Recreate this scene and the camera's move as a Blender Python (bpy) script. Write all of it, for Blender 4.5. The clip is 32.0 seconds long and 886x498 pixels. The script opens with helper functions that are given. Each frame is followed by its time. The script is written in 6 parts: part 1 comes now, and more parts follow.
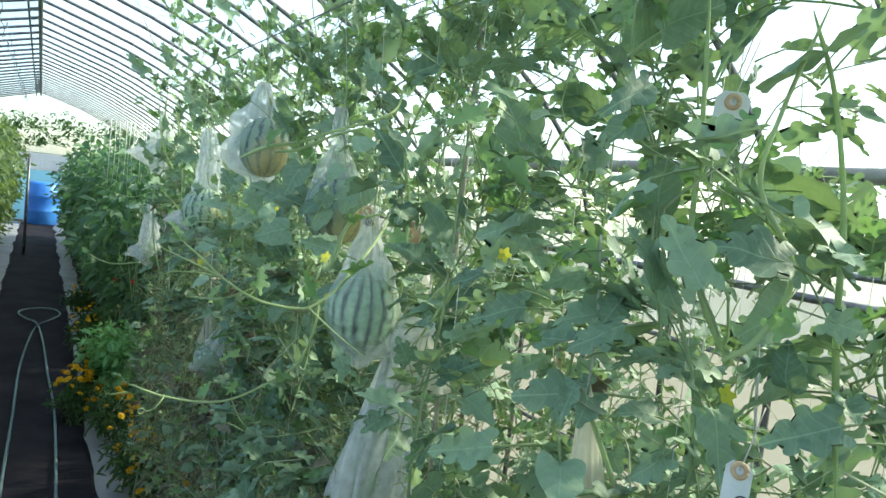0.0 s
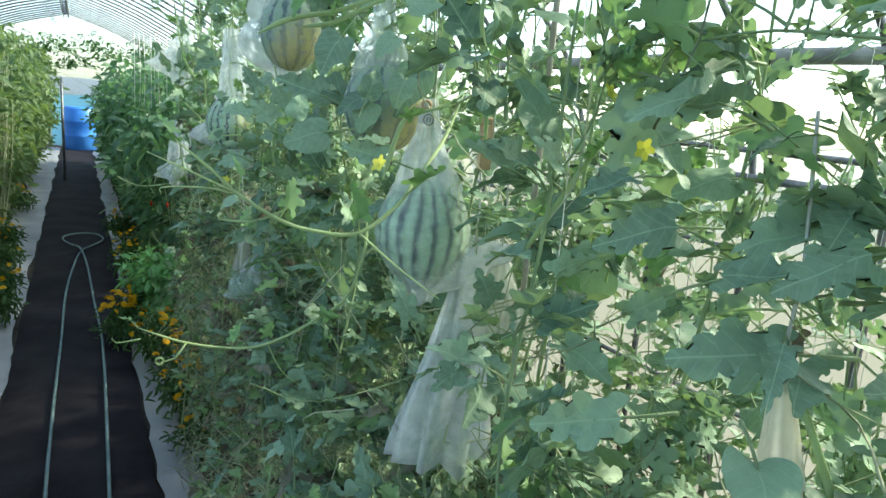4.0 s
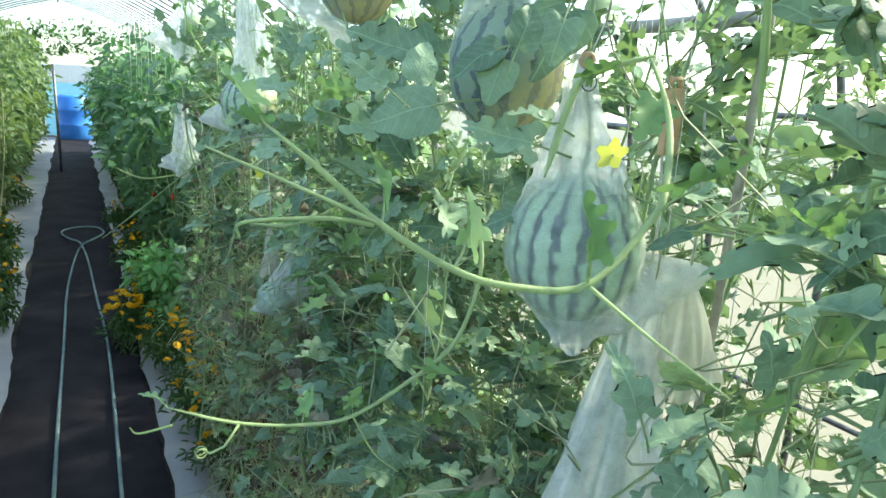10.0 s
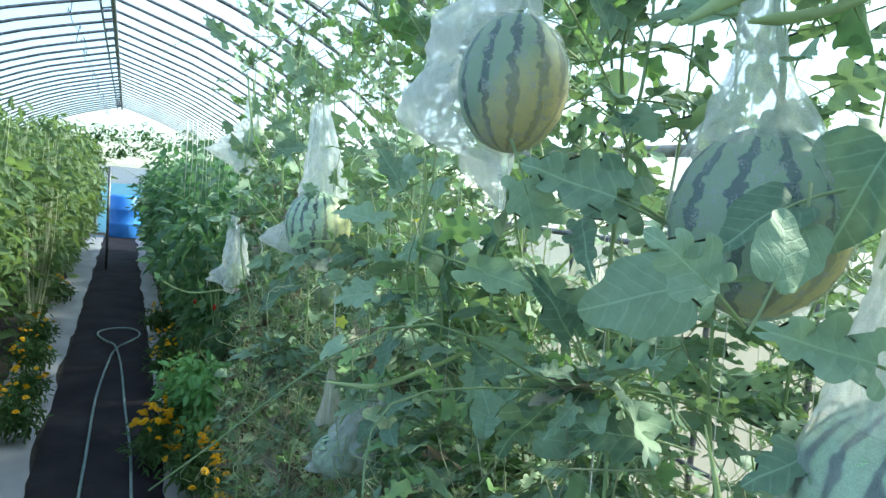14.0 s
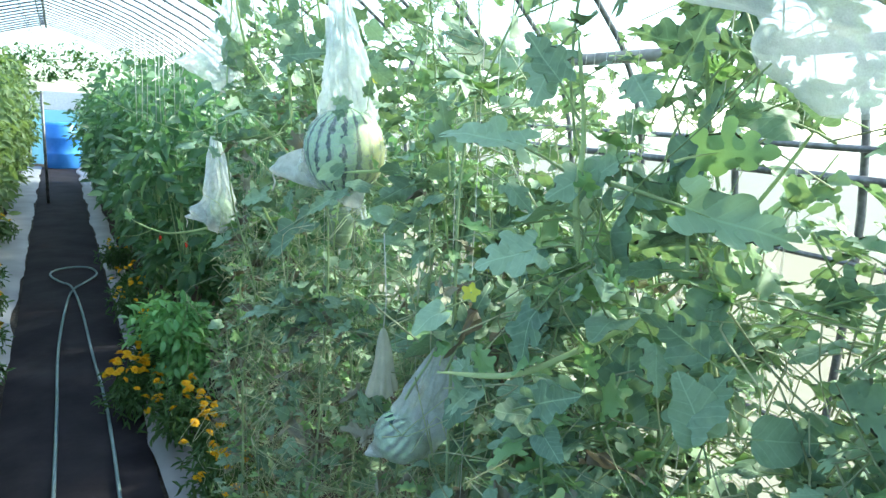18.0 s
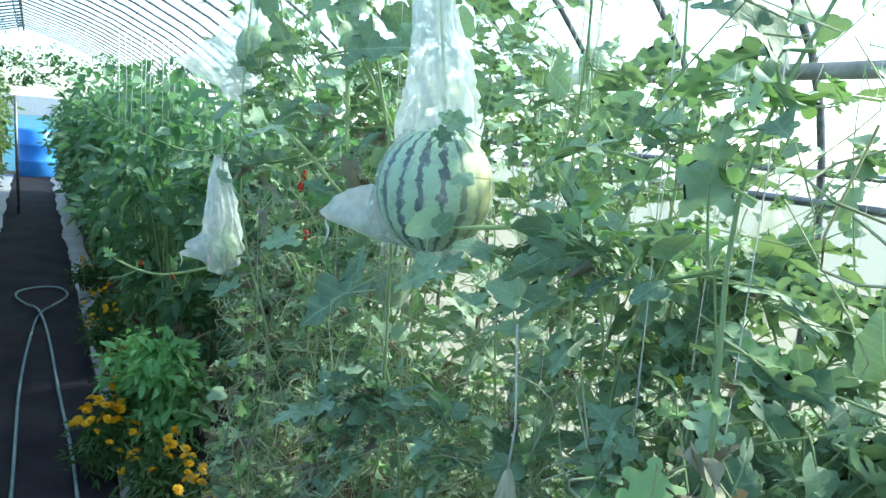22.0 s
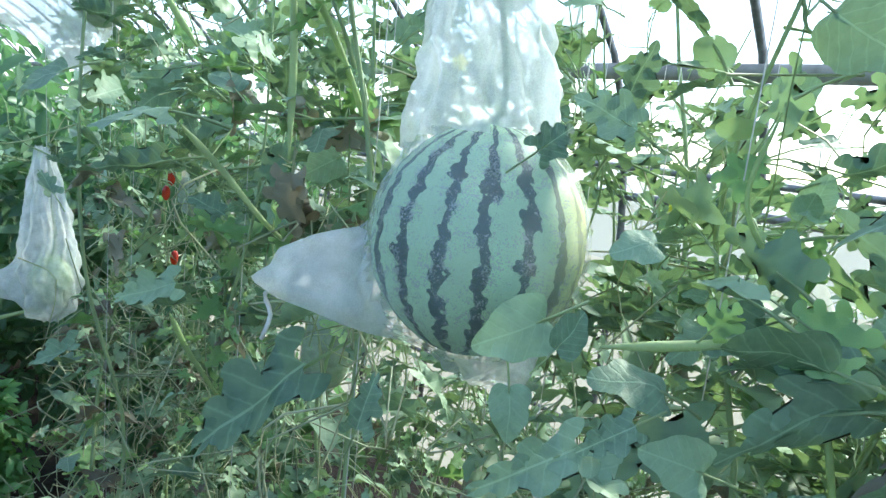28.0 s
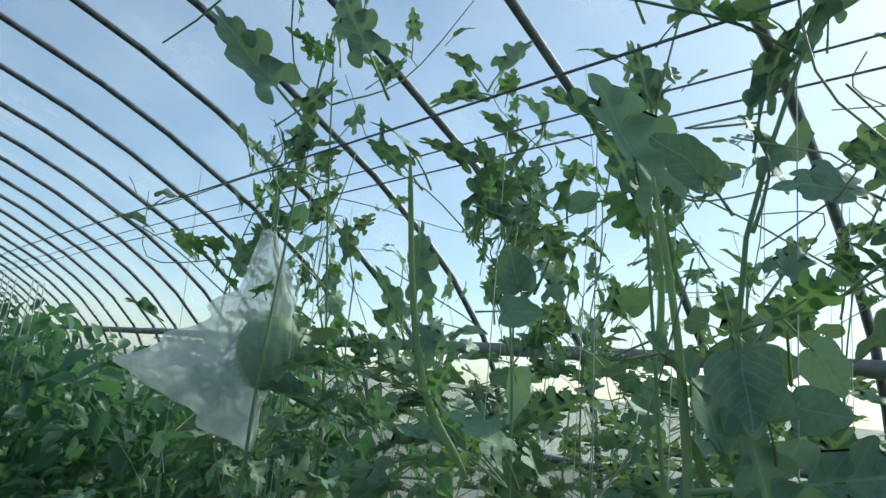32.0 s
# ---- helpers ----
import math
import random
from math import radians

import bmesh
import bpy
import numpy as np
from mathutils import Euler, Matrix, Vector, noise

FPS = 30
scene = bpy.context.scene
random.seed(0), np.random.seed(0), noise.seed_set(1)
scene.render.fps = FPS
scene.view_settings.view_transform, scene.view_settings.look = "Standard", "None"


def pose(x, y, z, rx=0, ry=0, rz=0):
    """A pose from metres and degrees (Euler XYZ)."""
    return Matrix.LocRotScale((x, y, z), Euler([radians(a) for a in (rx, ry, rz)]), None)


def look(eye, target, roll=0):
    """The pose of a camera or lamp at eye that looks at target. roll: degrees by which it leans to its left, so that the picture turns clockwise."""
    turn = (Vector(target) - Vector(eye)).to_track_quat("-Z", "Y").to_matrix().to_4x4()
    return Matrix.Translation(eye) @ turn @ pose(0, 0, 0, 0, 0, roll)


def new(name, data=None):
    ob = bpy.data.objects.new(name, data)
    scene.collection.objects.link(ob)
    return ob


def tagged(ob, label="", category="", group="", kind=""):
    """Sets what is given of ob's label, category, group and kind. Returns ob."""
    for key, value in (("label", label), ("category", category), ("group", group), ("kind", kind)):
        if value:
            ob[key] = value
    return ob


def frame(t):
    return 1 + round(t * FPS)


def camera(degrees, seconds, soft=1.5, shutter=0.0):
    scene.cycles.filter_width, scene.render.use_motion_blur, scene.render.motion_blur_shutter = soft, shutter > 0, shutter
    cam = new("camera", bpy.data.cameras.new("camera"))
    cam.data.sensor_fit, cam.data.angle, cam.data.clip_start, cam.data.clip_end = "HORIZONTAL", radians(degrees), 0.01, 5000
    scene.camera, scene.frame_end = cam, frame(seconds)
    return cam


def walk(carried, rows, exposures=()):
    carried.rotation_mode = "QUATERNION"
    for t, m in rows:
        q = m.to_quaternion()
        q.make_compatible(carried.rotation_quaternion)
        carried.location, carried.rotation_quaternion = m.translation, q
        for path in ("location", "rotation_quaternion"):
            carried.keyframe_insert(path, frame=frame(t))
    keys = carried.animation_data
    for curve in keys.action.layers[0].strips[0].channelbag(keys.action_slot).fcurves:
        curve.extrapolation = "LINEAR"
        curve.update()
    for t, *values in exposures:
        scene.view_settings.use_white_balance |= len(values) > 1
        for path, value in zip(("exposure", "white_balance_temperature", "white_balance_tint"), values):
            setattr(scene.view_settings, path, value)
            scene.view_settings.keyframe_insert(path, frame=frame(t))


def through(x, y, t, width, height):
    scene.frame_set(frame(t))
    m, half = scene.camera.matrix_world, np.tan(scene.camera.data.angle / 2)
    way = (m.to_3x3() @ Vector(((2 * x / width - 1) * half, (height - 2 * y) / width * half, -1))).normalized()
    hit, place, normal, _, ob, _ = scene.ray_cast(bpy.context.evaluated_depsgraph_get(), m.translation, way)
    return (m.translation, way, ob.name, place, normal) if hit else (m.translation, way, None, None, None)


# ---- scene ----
cam = camera(68.0, 32.0, soft=1.5)
# seconds, metres x y z, degrees about x y z
ROWS = [
    (0.0, -0.0011, 0.0005, 1.6586, 85.486, -6.552, -31.391),
    (0.5, 0.0084, 0.0035, 1.6404, 84.254, -6.028, -31.619),
    (1.0, 0.0180, 0.0021, 1.6215, 82.373, -5.662, -31.921),
    (1.5, 0.0234, 0.0122, 1.5991, 80.078, -4.997, -31.813),
    (2.0, 0.0185, 0.0287, 1.5811, 78.094, -4.395, -31.024),
    (2.5, 0.0305, 0.0519, 1.5872, 75.957, -3.722, -29.312),
    (4.5, 0.0786, 0.2763, 1.6327, 80.033, -5.236, -28.232),
    (5.0, 0.0758, 0.3010, 1.6489, 82.948, -5.810, -28.249),
    (5.5, 0.0757, 0.3363, 1.6619, 85.131, -6.109, -28.430),
    (6.0, 0.0707, 0.3671, 1.6642, 86.362, -5.918, -28.182),
    (6.5, 0.0682, 0.4056, 1.6532, 86.860, -5.878, -28.274),
    (7.0, 0.0714, 0.4276, 1.6294, 84.818, -6.169, -27.593),
    (7.5, 0.0804, 0.4258, 1.6180, 82.856, -5.696, -27.210),
    (8.0, 0.0922, 0.4249, 1.6026, 80.736, -4.476, -27.439),
    (8.5, 0.0991, 0.4303, 1.5904, 78.040, -3.780, -27.957),
    (9.0, 0.1074, 0.4638, 1.5771, 76.365, -3.643, -28.502),
    (9.5, 0.0944, 0.5101, 1.5838, 75.263, -3.955, -28.529),
    (10.0, 0.0794, 0.5559, 1.5909, 76.172, -3.257, -28.673),
    (10.5, 0.0716, 0.5643, 1.6013, 76.958, -2.950, -29.570),
    (11.0, 0.0588, 0.5796, 1.6169, 78.977, -2.955, -29.925),
    (11.5, 0.0500, 0.6057, 1.6344, 81.273, -2.492, -29.870),
    (12.0, 0.0681, 0.6425, 1.6377, 82.827, -2.353, -28.600),
    (12.5, 0.0818, 0.6859, 1.6442, 84.447, -3.053, -27.078),
    (13.0, 0.0920, 0.7243, 1.6494, 84.994, -3.259, -26.542),
    (13.5, 0.0904, 0.7707, 1.6337, 85.623, -3.793, -26.384),
    (14.0, 0.0762, 0.8185, 1.6158, 85.200, -4.910, -25.631),
    (14.5, 0.0676, 0.8493, 1.6137, 83.774, -5.068, -24.902),
    (15.0, 0.0560, 0.8865, 1.6068, 82.141, -4.755, -26.626),
    (15.5, 0.0361, 0.9412, 1.5859, 80.758, -4.509, -28.360),
    (17.5, -0.0080, 1.0801, 1.5972, 77.111, -4.043, -31.355),
    (18.0, 0.0171, 1.1519, 1.5959, 78.387, -3.211, -29.918),
    (18.5, 0.0393, 1.2138, 1.5967, 78.218, -3.539, -29.284),
    (19.0, 0.0519, 1.2610, 1.6016, 77.988, -3.467, -28.323),
    (19.5, 0.0558, 1.3151, 1.6092, 78.702, -3.338, -27.753),
    (20.0, 0.0564, 1.3489, 1.6155, 79.588, -3.713, -27.047),
    (20.5, 0.0371, 1.4071, 1.6186, 80.769, -4.333, -27.149),
    (21.0, 0.0336, 1.4670, 1.6060, 80.884, -5.208, -29.054),
    (21.5, 0.0362, 1.5388, 1.6020, 80.280, -5.375, -30.403),
    (22.0, 0.0420, 1.5916, 1.5921, 79.900, -4.788, -31.467),
    (22.5, 0.0375, 1.6326, 1.5905, 79.357, -3.784, -33.334),
    (23.0, 0.0416, 1.6641, 1.5856, 78.894, -3.717, -35.871),
    (23.5, 0.0696, 1.7266, 1.5741, 78.255, -4.017, -37.041),
    (24.0, 0.1033, 1.7839, 1.5798, 78.120, -4.115, -37.678),
    (24.5, 0.1232, 1.8255, 1.5815, 77.995, -4.150, -38.370),
    (25.0, 0.1341, 1.8664, 1.5811, 78.143, -4.199, -38.769),
    (25.5, 0.1491, 1.8931, 1.5831, 78.275, -4.554, -38.547),
    (26.0, 0.1579, 1.9256, 1.5797, 78.428, -4.795, -38.317),
    (26.5, 0.1479, 1.9652, 1.5853, 79.269, -5.331, -39.233),
    (28.5, 0.1420, 2.0482, 1.5839, 80.948, -5.914, -45.993),
    (29.0, 0.1315, 2.1097, 1.6082, 82.742, -4.067, -47.914),
    (29.5, 0.1122, 2.1715, 1.6336, 85.655, -1.926, -46.811),
    (30.0, 0.0957, 2.2046, 1.6482, 88.617, -1.239, -44.497),
    (30.5, 0.0752, 2.2344, 1.6574, 90.438, -1.078, -43.361),
    (31.0, 0.0433, 2.2607, 1.6829, 93.969, -2.421, -43.106),
    (31.5, 0.0389, 2.2849, 1.7007, 97.295, -4.181, -43.223),
    (32.0, 0.0320, 2.3026, 1.7174, 101.401, -6.072, -43.652),
]
EXPOSURES = [(0.0, 1.2, 6850.0, 3.0), (2.0, 1.42, 6900.0, 4.0), (6.0, 1.16, 6550.0, 0.0), (8.0, 1.34, 6650.0, 2.0), (10.0, 1.7, 6750.0, 3.0), (11.0, 1.66, 6600.0, 2.0), (13.0, 1.34, 6300.0, 4.0), (15.0, 1.52, 6250.0, 0.0), (18.0, 1.84, 6250.0, 2.0), (19.0, 1.84, 6250.0, 4.0), (21.0, 1.58, 6100.0, -4.0), (23.0, 1.72, 6000.0, 7.0), (26.0, 1.72, 6000.0, 14.0), (28.0, 1.52, 6000.0, 9.0), (30.0, 0.78, 6000.0, 2.0), (31.0, 0.4, 5950.0, 2.0), (32.0, -0.15, 6050.0, 0.0)]
walk(cam, [(t, pose(x, y, z, rx, ry, rz)) for t, x, y, z, rx, ry, rz in ROWS], EXPOSURES)

# ---- world and light ----
SUN_AZ, SUN_EL = 92.0, 36.0          # clockwise from +y, above the horizon
world = bpy.data.worlds.new("sky")
scene.world = world
world.use_nodes = True
wn = world.node_tree
sky = wn.nodes.new("ShaderNodeTexSky")
sky.sky_type = "NISHITA"
sky.sun_disc = False
sky.sun_elevation, sky.sun_rotation = radians(SUN_EL), radians(SUN_AZ)
sky.air_density, sky.dust_density, sky.ozone_density = 1.0, 0.8, 1.6
wn.links.new(sky.outputs[0], wn.nodes["Background"].inputs[0])
wn.nodes["Background"].inputs[1].default_value = 0.15
sun_data = bpy.data.lights.new("sun", "SUN")
sun_data.energy, sun_data.angle, sun_data.color = 4.6, radians(5.0), (1.0, 0.90, 0.70)
sun = new("sun", sun_data)
sx, sy, sz = (math.sin(radians(SUN_AZ)) * math.cos(radians(SUN_EL)), math.cos(radians(SUN_AZ)) * math.cos(radians(SUN_EL)), math.sin(radians(SUN_EL)))
sun.matrix_world = look((20 * sx, 20 * sy, 20 * sz), (0, 0, 0))

RNG = random.Random(7)
NP = np.random.RandomState(11)


# ---- materials ----
def material(name):
    m = bpy.data.materials.new(name)
    m.use_nodes = True
    nt = m.node_tree
    nt.nodes.clear()
    out = nt.nodes.new("ShaderNodeOutputMaterial")
    return m, nt, out


def node(nt, kind, **values):
    n = nt.nodes.new(kind)
    for key, value in values.items():
        n.inputs[key.replace("_", " ")].default_value = value
    return n


def noise_tex(nt, scale, detail=4.0, coords="Object", rough=0.6):
    co = nt.nodes.new("ShaderNodeTexCoord")
    n = node(nt, "ShaderNodeTexNoise", Scale=scale, Detail=detail, Roughness=rough)
    nt.links.new(co.outputs[coords], n.inputs["Vector"])
    return n.outputs["Fac"]


def ramp(nt, fac, stops):
    r = nt.nodes.new("ShaderNodeValToRGB")
    while len(r.color_ramp.elements) < len(stops):
        r.color_ramp.elements.new(0.5)
    for e, (p, c) in zip(r.color_ramp.elements, stops):
        e.position, e.color = p, (*c, 1.0)
    nt.links.new(fac, r.inputs["Fac"])
    return r.outputs["Color"]


def bump(nt, height, strength, distance=0.002):
    b = node(nt, "ShaderNodeBump", Strength=strength, Distance=distance)
    nt.links.new(height, b.inputs["Height"])
    return b.outputs["Normal"]


def leaf_material(name, dark, light, through_colour, translucency=0.4, rough=0.55, island=False, scale=60.0, veins=False):
    """Leaf: varied from leaf to leaf, fine vein noise, light shining through."""
    m, nt, out = material(name)
    if island:
        info = nt.nodes.new("ShaderNodeNewGeometry").outputs["Random Per Island"]
    else:
        info = nt.nodes.new("ShaderNodeObjectInfo").outputs["Random"]
    grain = noise_tex(nt, scale, 3.0)
    mix = node(nt, "ShaderNodeMath")
    mix.operation = "MULTIPLY_ADD"
    mix.inputs[1].default_value = 0.45
    nt.links.new(grain, mix.inputs[0])
    half = node(nt, "ShaderNodeMath")
    half.operation = "MULTIPLY"
    half.inputs[1].default_value = 0.6
    nt.links.new(info, half.inputs[0])
    nt.links.new(half.outputs[0], mix.inputs[2])
    mid = tuple((a + b) / 2 for a, b in zip(dark, light))
    colour = ramp(nt, mix.outputs[0], [(0.15, dark), (0.5, mid), (0.85, light)])
    relief = grain
    if veins:
        # side veins slanting from the midrib, in the leaf's own space
        co = nt.nodes.new("ShaderNodeTexCoord")
        sep = nt.nodes.new("ShaderNodeSeparateXYZ")
        nt.links.new(co.outputs["Object"], sep.inputs[0])

        def math_node(op, a, b=None):
            n = nt.nodes.new("ShaderNodeMath")
            n.operation = op
            for k_, v_ in enumerate((a, b)):
                if v_ is None:
                    continue
                if isinstance(v_, float):
                    n.inputs[k_].default_value = v_
                else:
                    nt.links.new(v_, n.inputs[k_])
            return n.outputs[0]
        ax = math_node("ABSOLUTE", sep.outputs["X"])
        slant = math_node("SUBTRACT", sep.outputs["Y"], math_node("MULTIPLY", ax, 0.8))
        wave = math_node("SINE", math_node("ADD", math_node("MULTIPLY", slant, 36.0), math_node("MULTIPLY", grain, 3.0)))
        line = math_node("POWER", math_node("MAXIMUM", wave, 0.0), 10.0)
        rib = math_node("LESS_THAN", ax, 0.011)
        both_ = math_node("MULTIPLY", math_node("MAXIMUM", math_node("MULTIPLY", line, 0.5), rib), 0.38)
        mixc = nt.nodes.new("ShaderNodeMix")
        mixc.data_type = "RGBA"
        nt.links.new(both_, mixc.inputs["Factor"])
        nt.links.new(colour, mixc.inputs["A"])
        mixc.inputs["B"].default_value = (*(min(1.0, c * 1.45 + 0.02) for c in light), 1.0)
        colour = mixc.outputs["Result"]
        relief = math_node("SUBTRACT", grain, both_)
    p = node(nt, "ShaderNodeBsdfPrincipled", Roughness=rough)
    p.inputs["Specular IOR Level"].default_value = 0.35
    nt.links.new(colour, p.inputs["Base Color"])
    nt.links.new(bump(nt, relief, 0.35), p.inputs["Normal"])
    tr = node(nt, "ShaderNodeBsdfTranslucent", Color=(*through_colour, 1.0))
    ms = node(nt, "ShaderNodeMixShader", Fac=translucency)
    nt.links.new(p.outputs[0], ms.inputs[1])
    nt.links.new(tr.outputs[0], ms.inputs[2])
    nt.links.new(ms.outputs[0], out.inputs[0])
    return m


def solid_material(name, dark, light, scale=20.0, rough=0.7, metallic=0.0, relief=0.3, detail=5.0, spread=(0.35, 0.65), distance=0.003):
    m, nt, out = material(name)
    fac = noise_tex(nt, scale, detail)
    p = node(nt, "ShaderNodeBsdfPrincipled", Roughness=rough, Metallic=metallic)
    nt.links.new(ramp(nt, fac, [(spread[0], dark), (spread[1], light)]), p.inputs["Base Color"])
    if relief:
        nt.links.new(bump(nt, noise_tex(nt, scale * 6, 3.0), relief, distance), p.inputs["Normal"])
    nt.links.new(p.outputs[0], out.inputs[0])
    return m


def sheer_material(name, colour, clear, through=0.5, scale=14.0, spread=0.12, rough=0.5, weave=0.0, tint=(1.0, 1.0, 1.0)):
    """Thin film or net: part of the light goes straight through, part is scattered."""
    m, nt, out = material(name)
    d = node(nt, "ShaderNodeBsdfPrincipled", Roughness=rough)
    d.inputs["Base Color"].default_value = (*colour, 1.0)
    t = node(nt, "ShaderNodeBsdfTranslucent", Color=(*colour, 1.0))
    both = node(nt, "ShaderNodeMixShader", Fac=through)
    nt.links.new(d.outputs[0], both.inputs[1])
    nt.links.new(t.outputs[0], both.inputs[2])
    clear_node = node(nt, "ShaderNodeBsdfTransparent", Color=(*tint, 1.0))
    fac = noise_tex(nt, scale, 5.0)
    mr = node(nt, "ShaderNodeMapRange")
    mr.inputs["From Min"].default_value, mr.inputs["From Max"].default_value = 0.3, 0.7
    mr.inputs["To Min"].default_value, mr.inputs["To Max"].default_value = clear - spread, clear + spread
    nt.links.new(fac, mr.inputs["Value"])
    ms = node(nt, "ShaderNodeMixShader")
    if weave:
        mesh_ = noise_tex(nt, 900.0, 1.0)
        add_ = node(nt, "ShaderNodeMath")
        add_.operation, add_.use_clamp = "MULTIPLY_ADD", True
        add_.inputs[1].default_value = weave
        off_ = node(nt, "ShaderNodeMath")
        off_.operation = "SUBTRACT"
        off_.inputs[1].default_value = 0.5 * weave
        nt.links.new(mr.outputs[0], off_.inputs[0])
        nt.links.new(mesh_, add_.inputs[0])
        nt.links.new(off_.outputs[0], add_.inputs[2])
        nt.links.new(add_.outputs[0], ms.inputs["Fac"])
    else:
        nt.links.new(mr.outputs[0], ms.inputs["Fac"])
    nt.links.new(both.outputs[0], ms.inputs[1])
    nt.links.new(clear_node.outputs[0], ms.inputs[2])
    nt.links.new(ms.outputs[0], out.inputs[0])
    return m


def melon_material(name, pale, stripe, count, sunny_spot=None, sunny_spot_colour=(0.62, 0.50, 0.16), width=0.755):
    """Pale rind with jagged dark stripes from pole to pole; one side can carry a yellow patch, sunlight put into the
    rind colour.
    """
    m, nt, out = material(name)

    def calc(op, a, b=None, c=None):
        n = nt.nodes.new("ShaderNodeMath")
        n.operation = op
        for k_, v_ in enumerate((a, b, c)):
            if isinstance(v_, float):
                n.inputs[k_].default_value = v_
            elif v_ is not None:
                nt.links.new(v_, n.inputs[k_])
        return n.outputs[0]

    def blend(fac, a, b):
        n = nt.nodes.new("ShaderNodeMix")
        n.data_type = "RGBA"
        nt.links.new(fac, n.inputs["Factor"])
        for key, v_ in (("A", a), ("B", b)):
            if isinstance(v_, tuple):
                n.inputs[key].default_value = (*v_, 1.0)
            else:
                nt.links.new(v_, n.inputs[key])
        return n.outputs["Result"]
    co = nt.nodes.new("ShaderNodeTexCoord")
    sep = nt.nodes.new("ShaderNodeSeparateXYZ")
    nt.links.new(co.outputs["Object"], sep.inputs[0])
    turn = calc("ARCTAN2", sep.outputs["Y"], sep.outputs["X"])
    jag, slow, fine = noise_tex(nt, 85.0, 2.0, rough=0.55), noise_tex(nt, 16.0, 2.0), noise_tex(nt, 240.0, 3.0)
    phase = calc("MULTIPLY_ADD", slow, 2.2, calc("MULTIPLY_ADD", jag, 5.2, calc("MULTIPLY", turn, float(count))))
    wave = calc("MULTIPLY_ADD", calc("SINE", phase), 0.5, 0.5)
    wave = calc("ADD", wave, calc("MULTIPLY_ADD", fine, 0.03, -0.015))
    ground = ramp(nt, slow, [(0.3, tuple(c * 0.86 for c in pale)), (0.7, pale)])
    # sunlit side blended into the rind and its stripes as yellow
    if sunny_spot:
        dot = nt.nodes.new("ShaderNodeVectorMath")
        dot.operation = "DOT_PRODUCT"
        unit = nt.nodes.new("ShaderNodeVectorMath")
        unit.operation = "NORMALIZE"
        nt.links.new(co.outputs["Object"], unit.inputs[0])
        nt.links.new(unit.outputs[0], dot.inputs[0])
        dot.inputs[1].default_value = Vector(sunny_spot).normalized()
        mr = node(nt, "ShaderNodeMapRange")
        mr.inputs["From Min"].default_value, mr.inputs["From Max"].default_value = 0.25, 0.85
        nt.links.new(calc("ADD", dot.outputs["Value"], calc("MULTIPLY_ADD", slow, 0.5, -0.25)), mr.inputs["Value"])
        ground = blend(mr.outputs[0], ground, sunny_spot_colour)
        stripe_here = blend(calc("MULTIPLY", mr.outputs[0], 0.55), stripe, sunny_spot_colour)
    else:
        stripe_here = stripe
    mask = node(nt, "ShaderNodeMapRange")
    mask.inputs["From Min"].default_value, mask.inputs["From Max"].default_value = width - 0.02, width + 0.02
    nt.links.new(wave, mask.inputs["Value"])
    p = node(nt, "ShaderNodeBsdfPrincipled", Roughness=0.52)
    nt.links.new(blend(mask.outputs[0], ground, stripe_here), p.inputs["Base Color"])
    nt.links.new(bump(nt, slow, 0.2), p.inputs["Normal"])
    nt.links.new(p.outputs[0], out.inputs[0])
    return m


M_VINE = leaf_material("watermelon_leaf", (0.088, 0.165, 0.110), (0.350, 0.490, 0.320), (0.30, 0.46, 0.16), 0.15, veins=True, scale=7.0)
M_VINE_FAR = leaf_material("watermelon_leaf_mass", (0.105, 0.190, 0.122), (0.395, 0.535, 0.345), (0.34, 0.50, 0.16), 0.19, island=True)
M_YOUNG = leaf_material("young_leaf", (0.18, 0.34, 0.13), (0.36, 0.54, 0.25), (0.32, 0.54, 0.14), 0.24)
M_SHOOT = leaf_material("shoot_green", (0.33, 0.44, 0.19), (0.54, 0.64, 0.34), (0.5, 0.65, 0.28), 0.3, scale=200.0)
M_STEM = leaf_material("vine_stem", (0.20, 0.30, 0.15), (0.44, 0.54, 0.30), (0.36, 0.48, 0.2), 0.25, scale=90.0, island=True)
M_DRY = leaf_material("dry_stem", (0.22, 0.27, 0.16), (0.64, 0.67, 0.46), (0.45, 0.5, 0.28), 0.3, scale=70.0, island=True)
M_DEAD = leaf_material("withered_leaf", (0.12, 0.105, 0.075), (0.46, 0.45, 0.33), (0.22, 0.18, 0.09), 0.25)
M_BUSH = leaf_material("pepper_leaf", (0.045, 0.110, 0.068), (0.165, 0.280, 0.150), (0.17, 0.36, 0.12), 0.34, 0.42, island=True)
M_TALL = leaf_material("climber_leaf", (0.052, 0.105, 0.048), (0.16, 0.24, 0.10), (0.23, 0.34, 0.09), 0.38, island=True)
M_BASIL = leaf_material("basil_leaf", (0.17, 0.40, 0.16), (0.32, 0.60, 0.26), (0.32, 0.58, 0.15), 0.38, 0.4, island=True)
M_MARI = leaf_material("marigold_leaf", (0.045, 0.11, 0.045), (0.11, 0.21, 0.075), (0.12, 0.22, 0.05), 0.3, island=True)
M_PETAL = leaf_material("marigold_petal", (0.84, 0.40, 0.01), (0.92, 0.66, 0.03), (0.85, 0.5, 0.02), 0.3, island=True)
M_YELLOW = leaf_material("yellow_petal", (0.66, 0.64, 0.06), (0.82, 0.80, 0.16), (0.85, 0.8, 0.1), 0.45)
# yellow right side: sunlight painted into the rind
M_MELON = melon_material("melon_rind", (0.43, 0.62, 0.38), (0.004, 0.042, 0.038), 17.0, (0.80, -0.60, -0.1), (0.60, 0.62, 0.26))
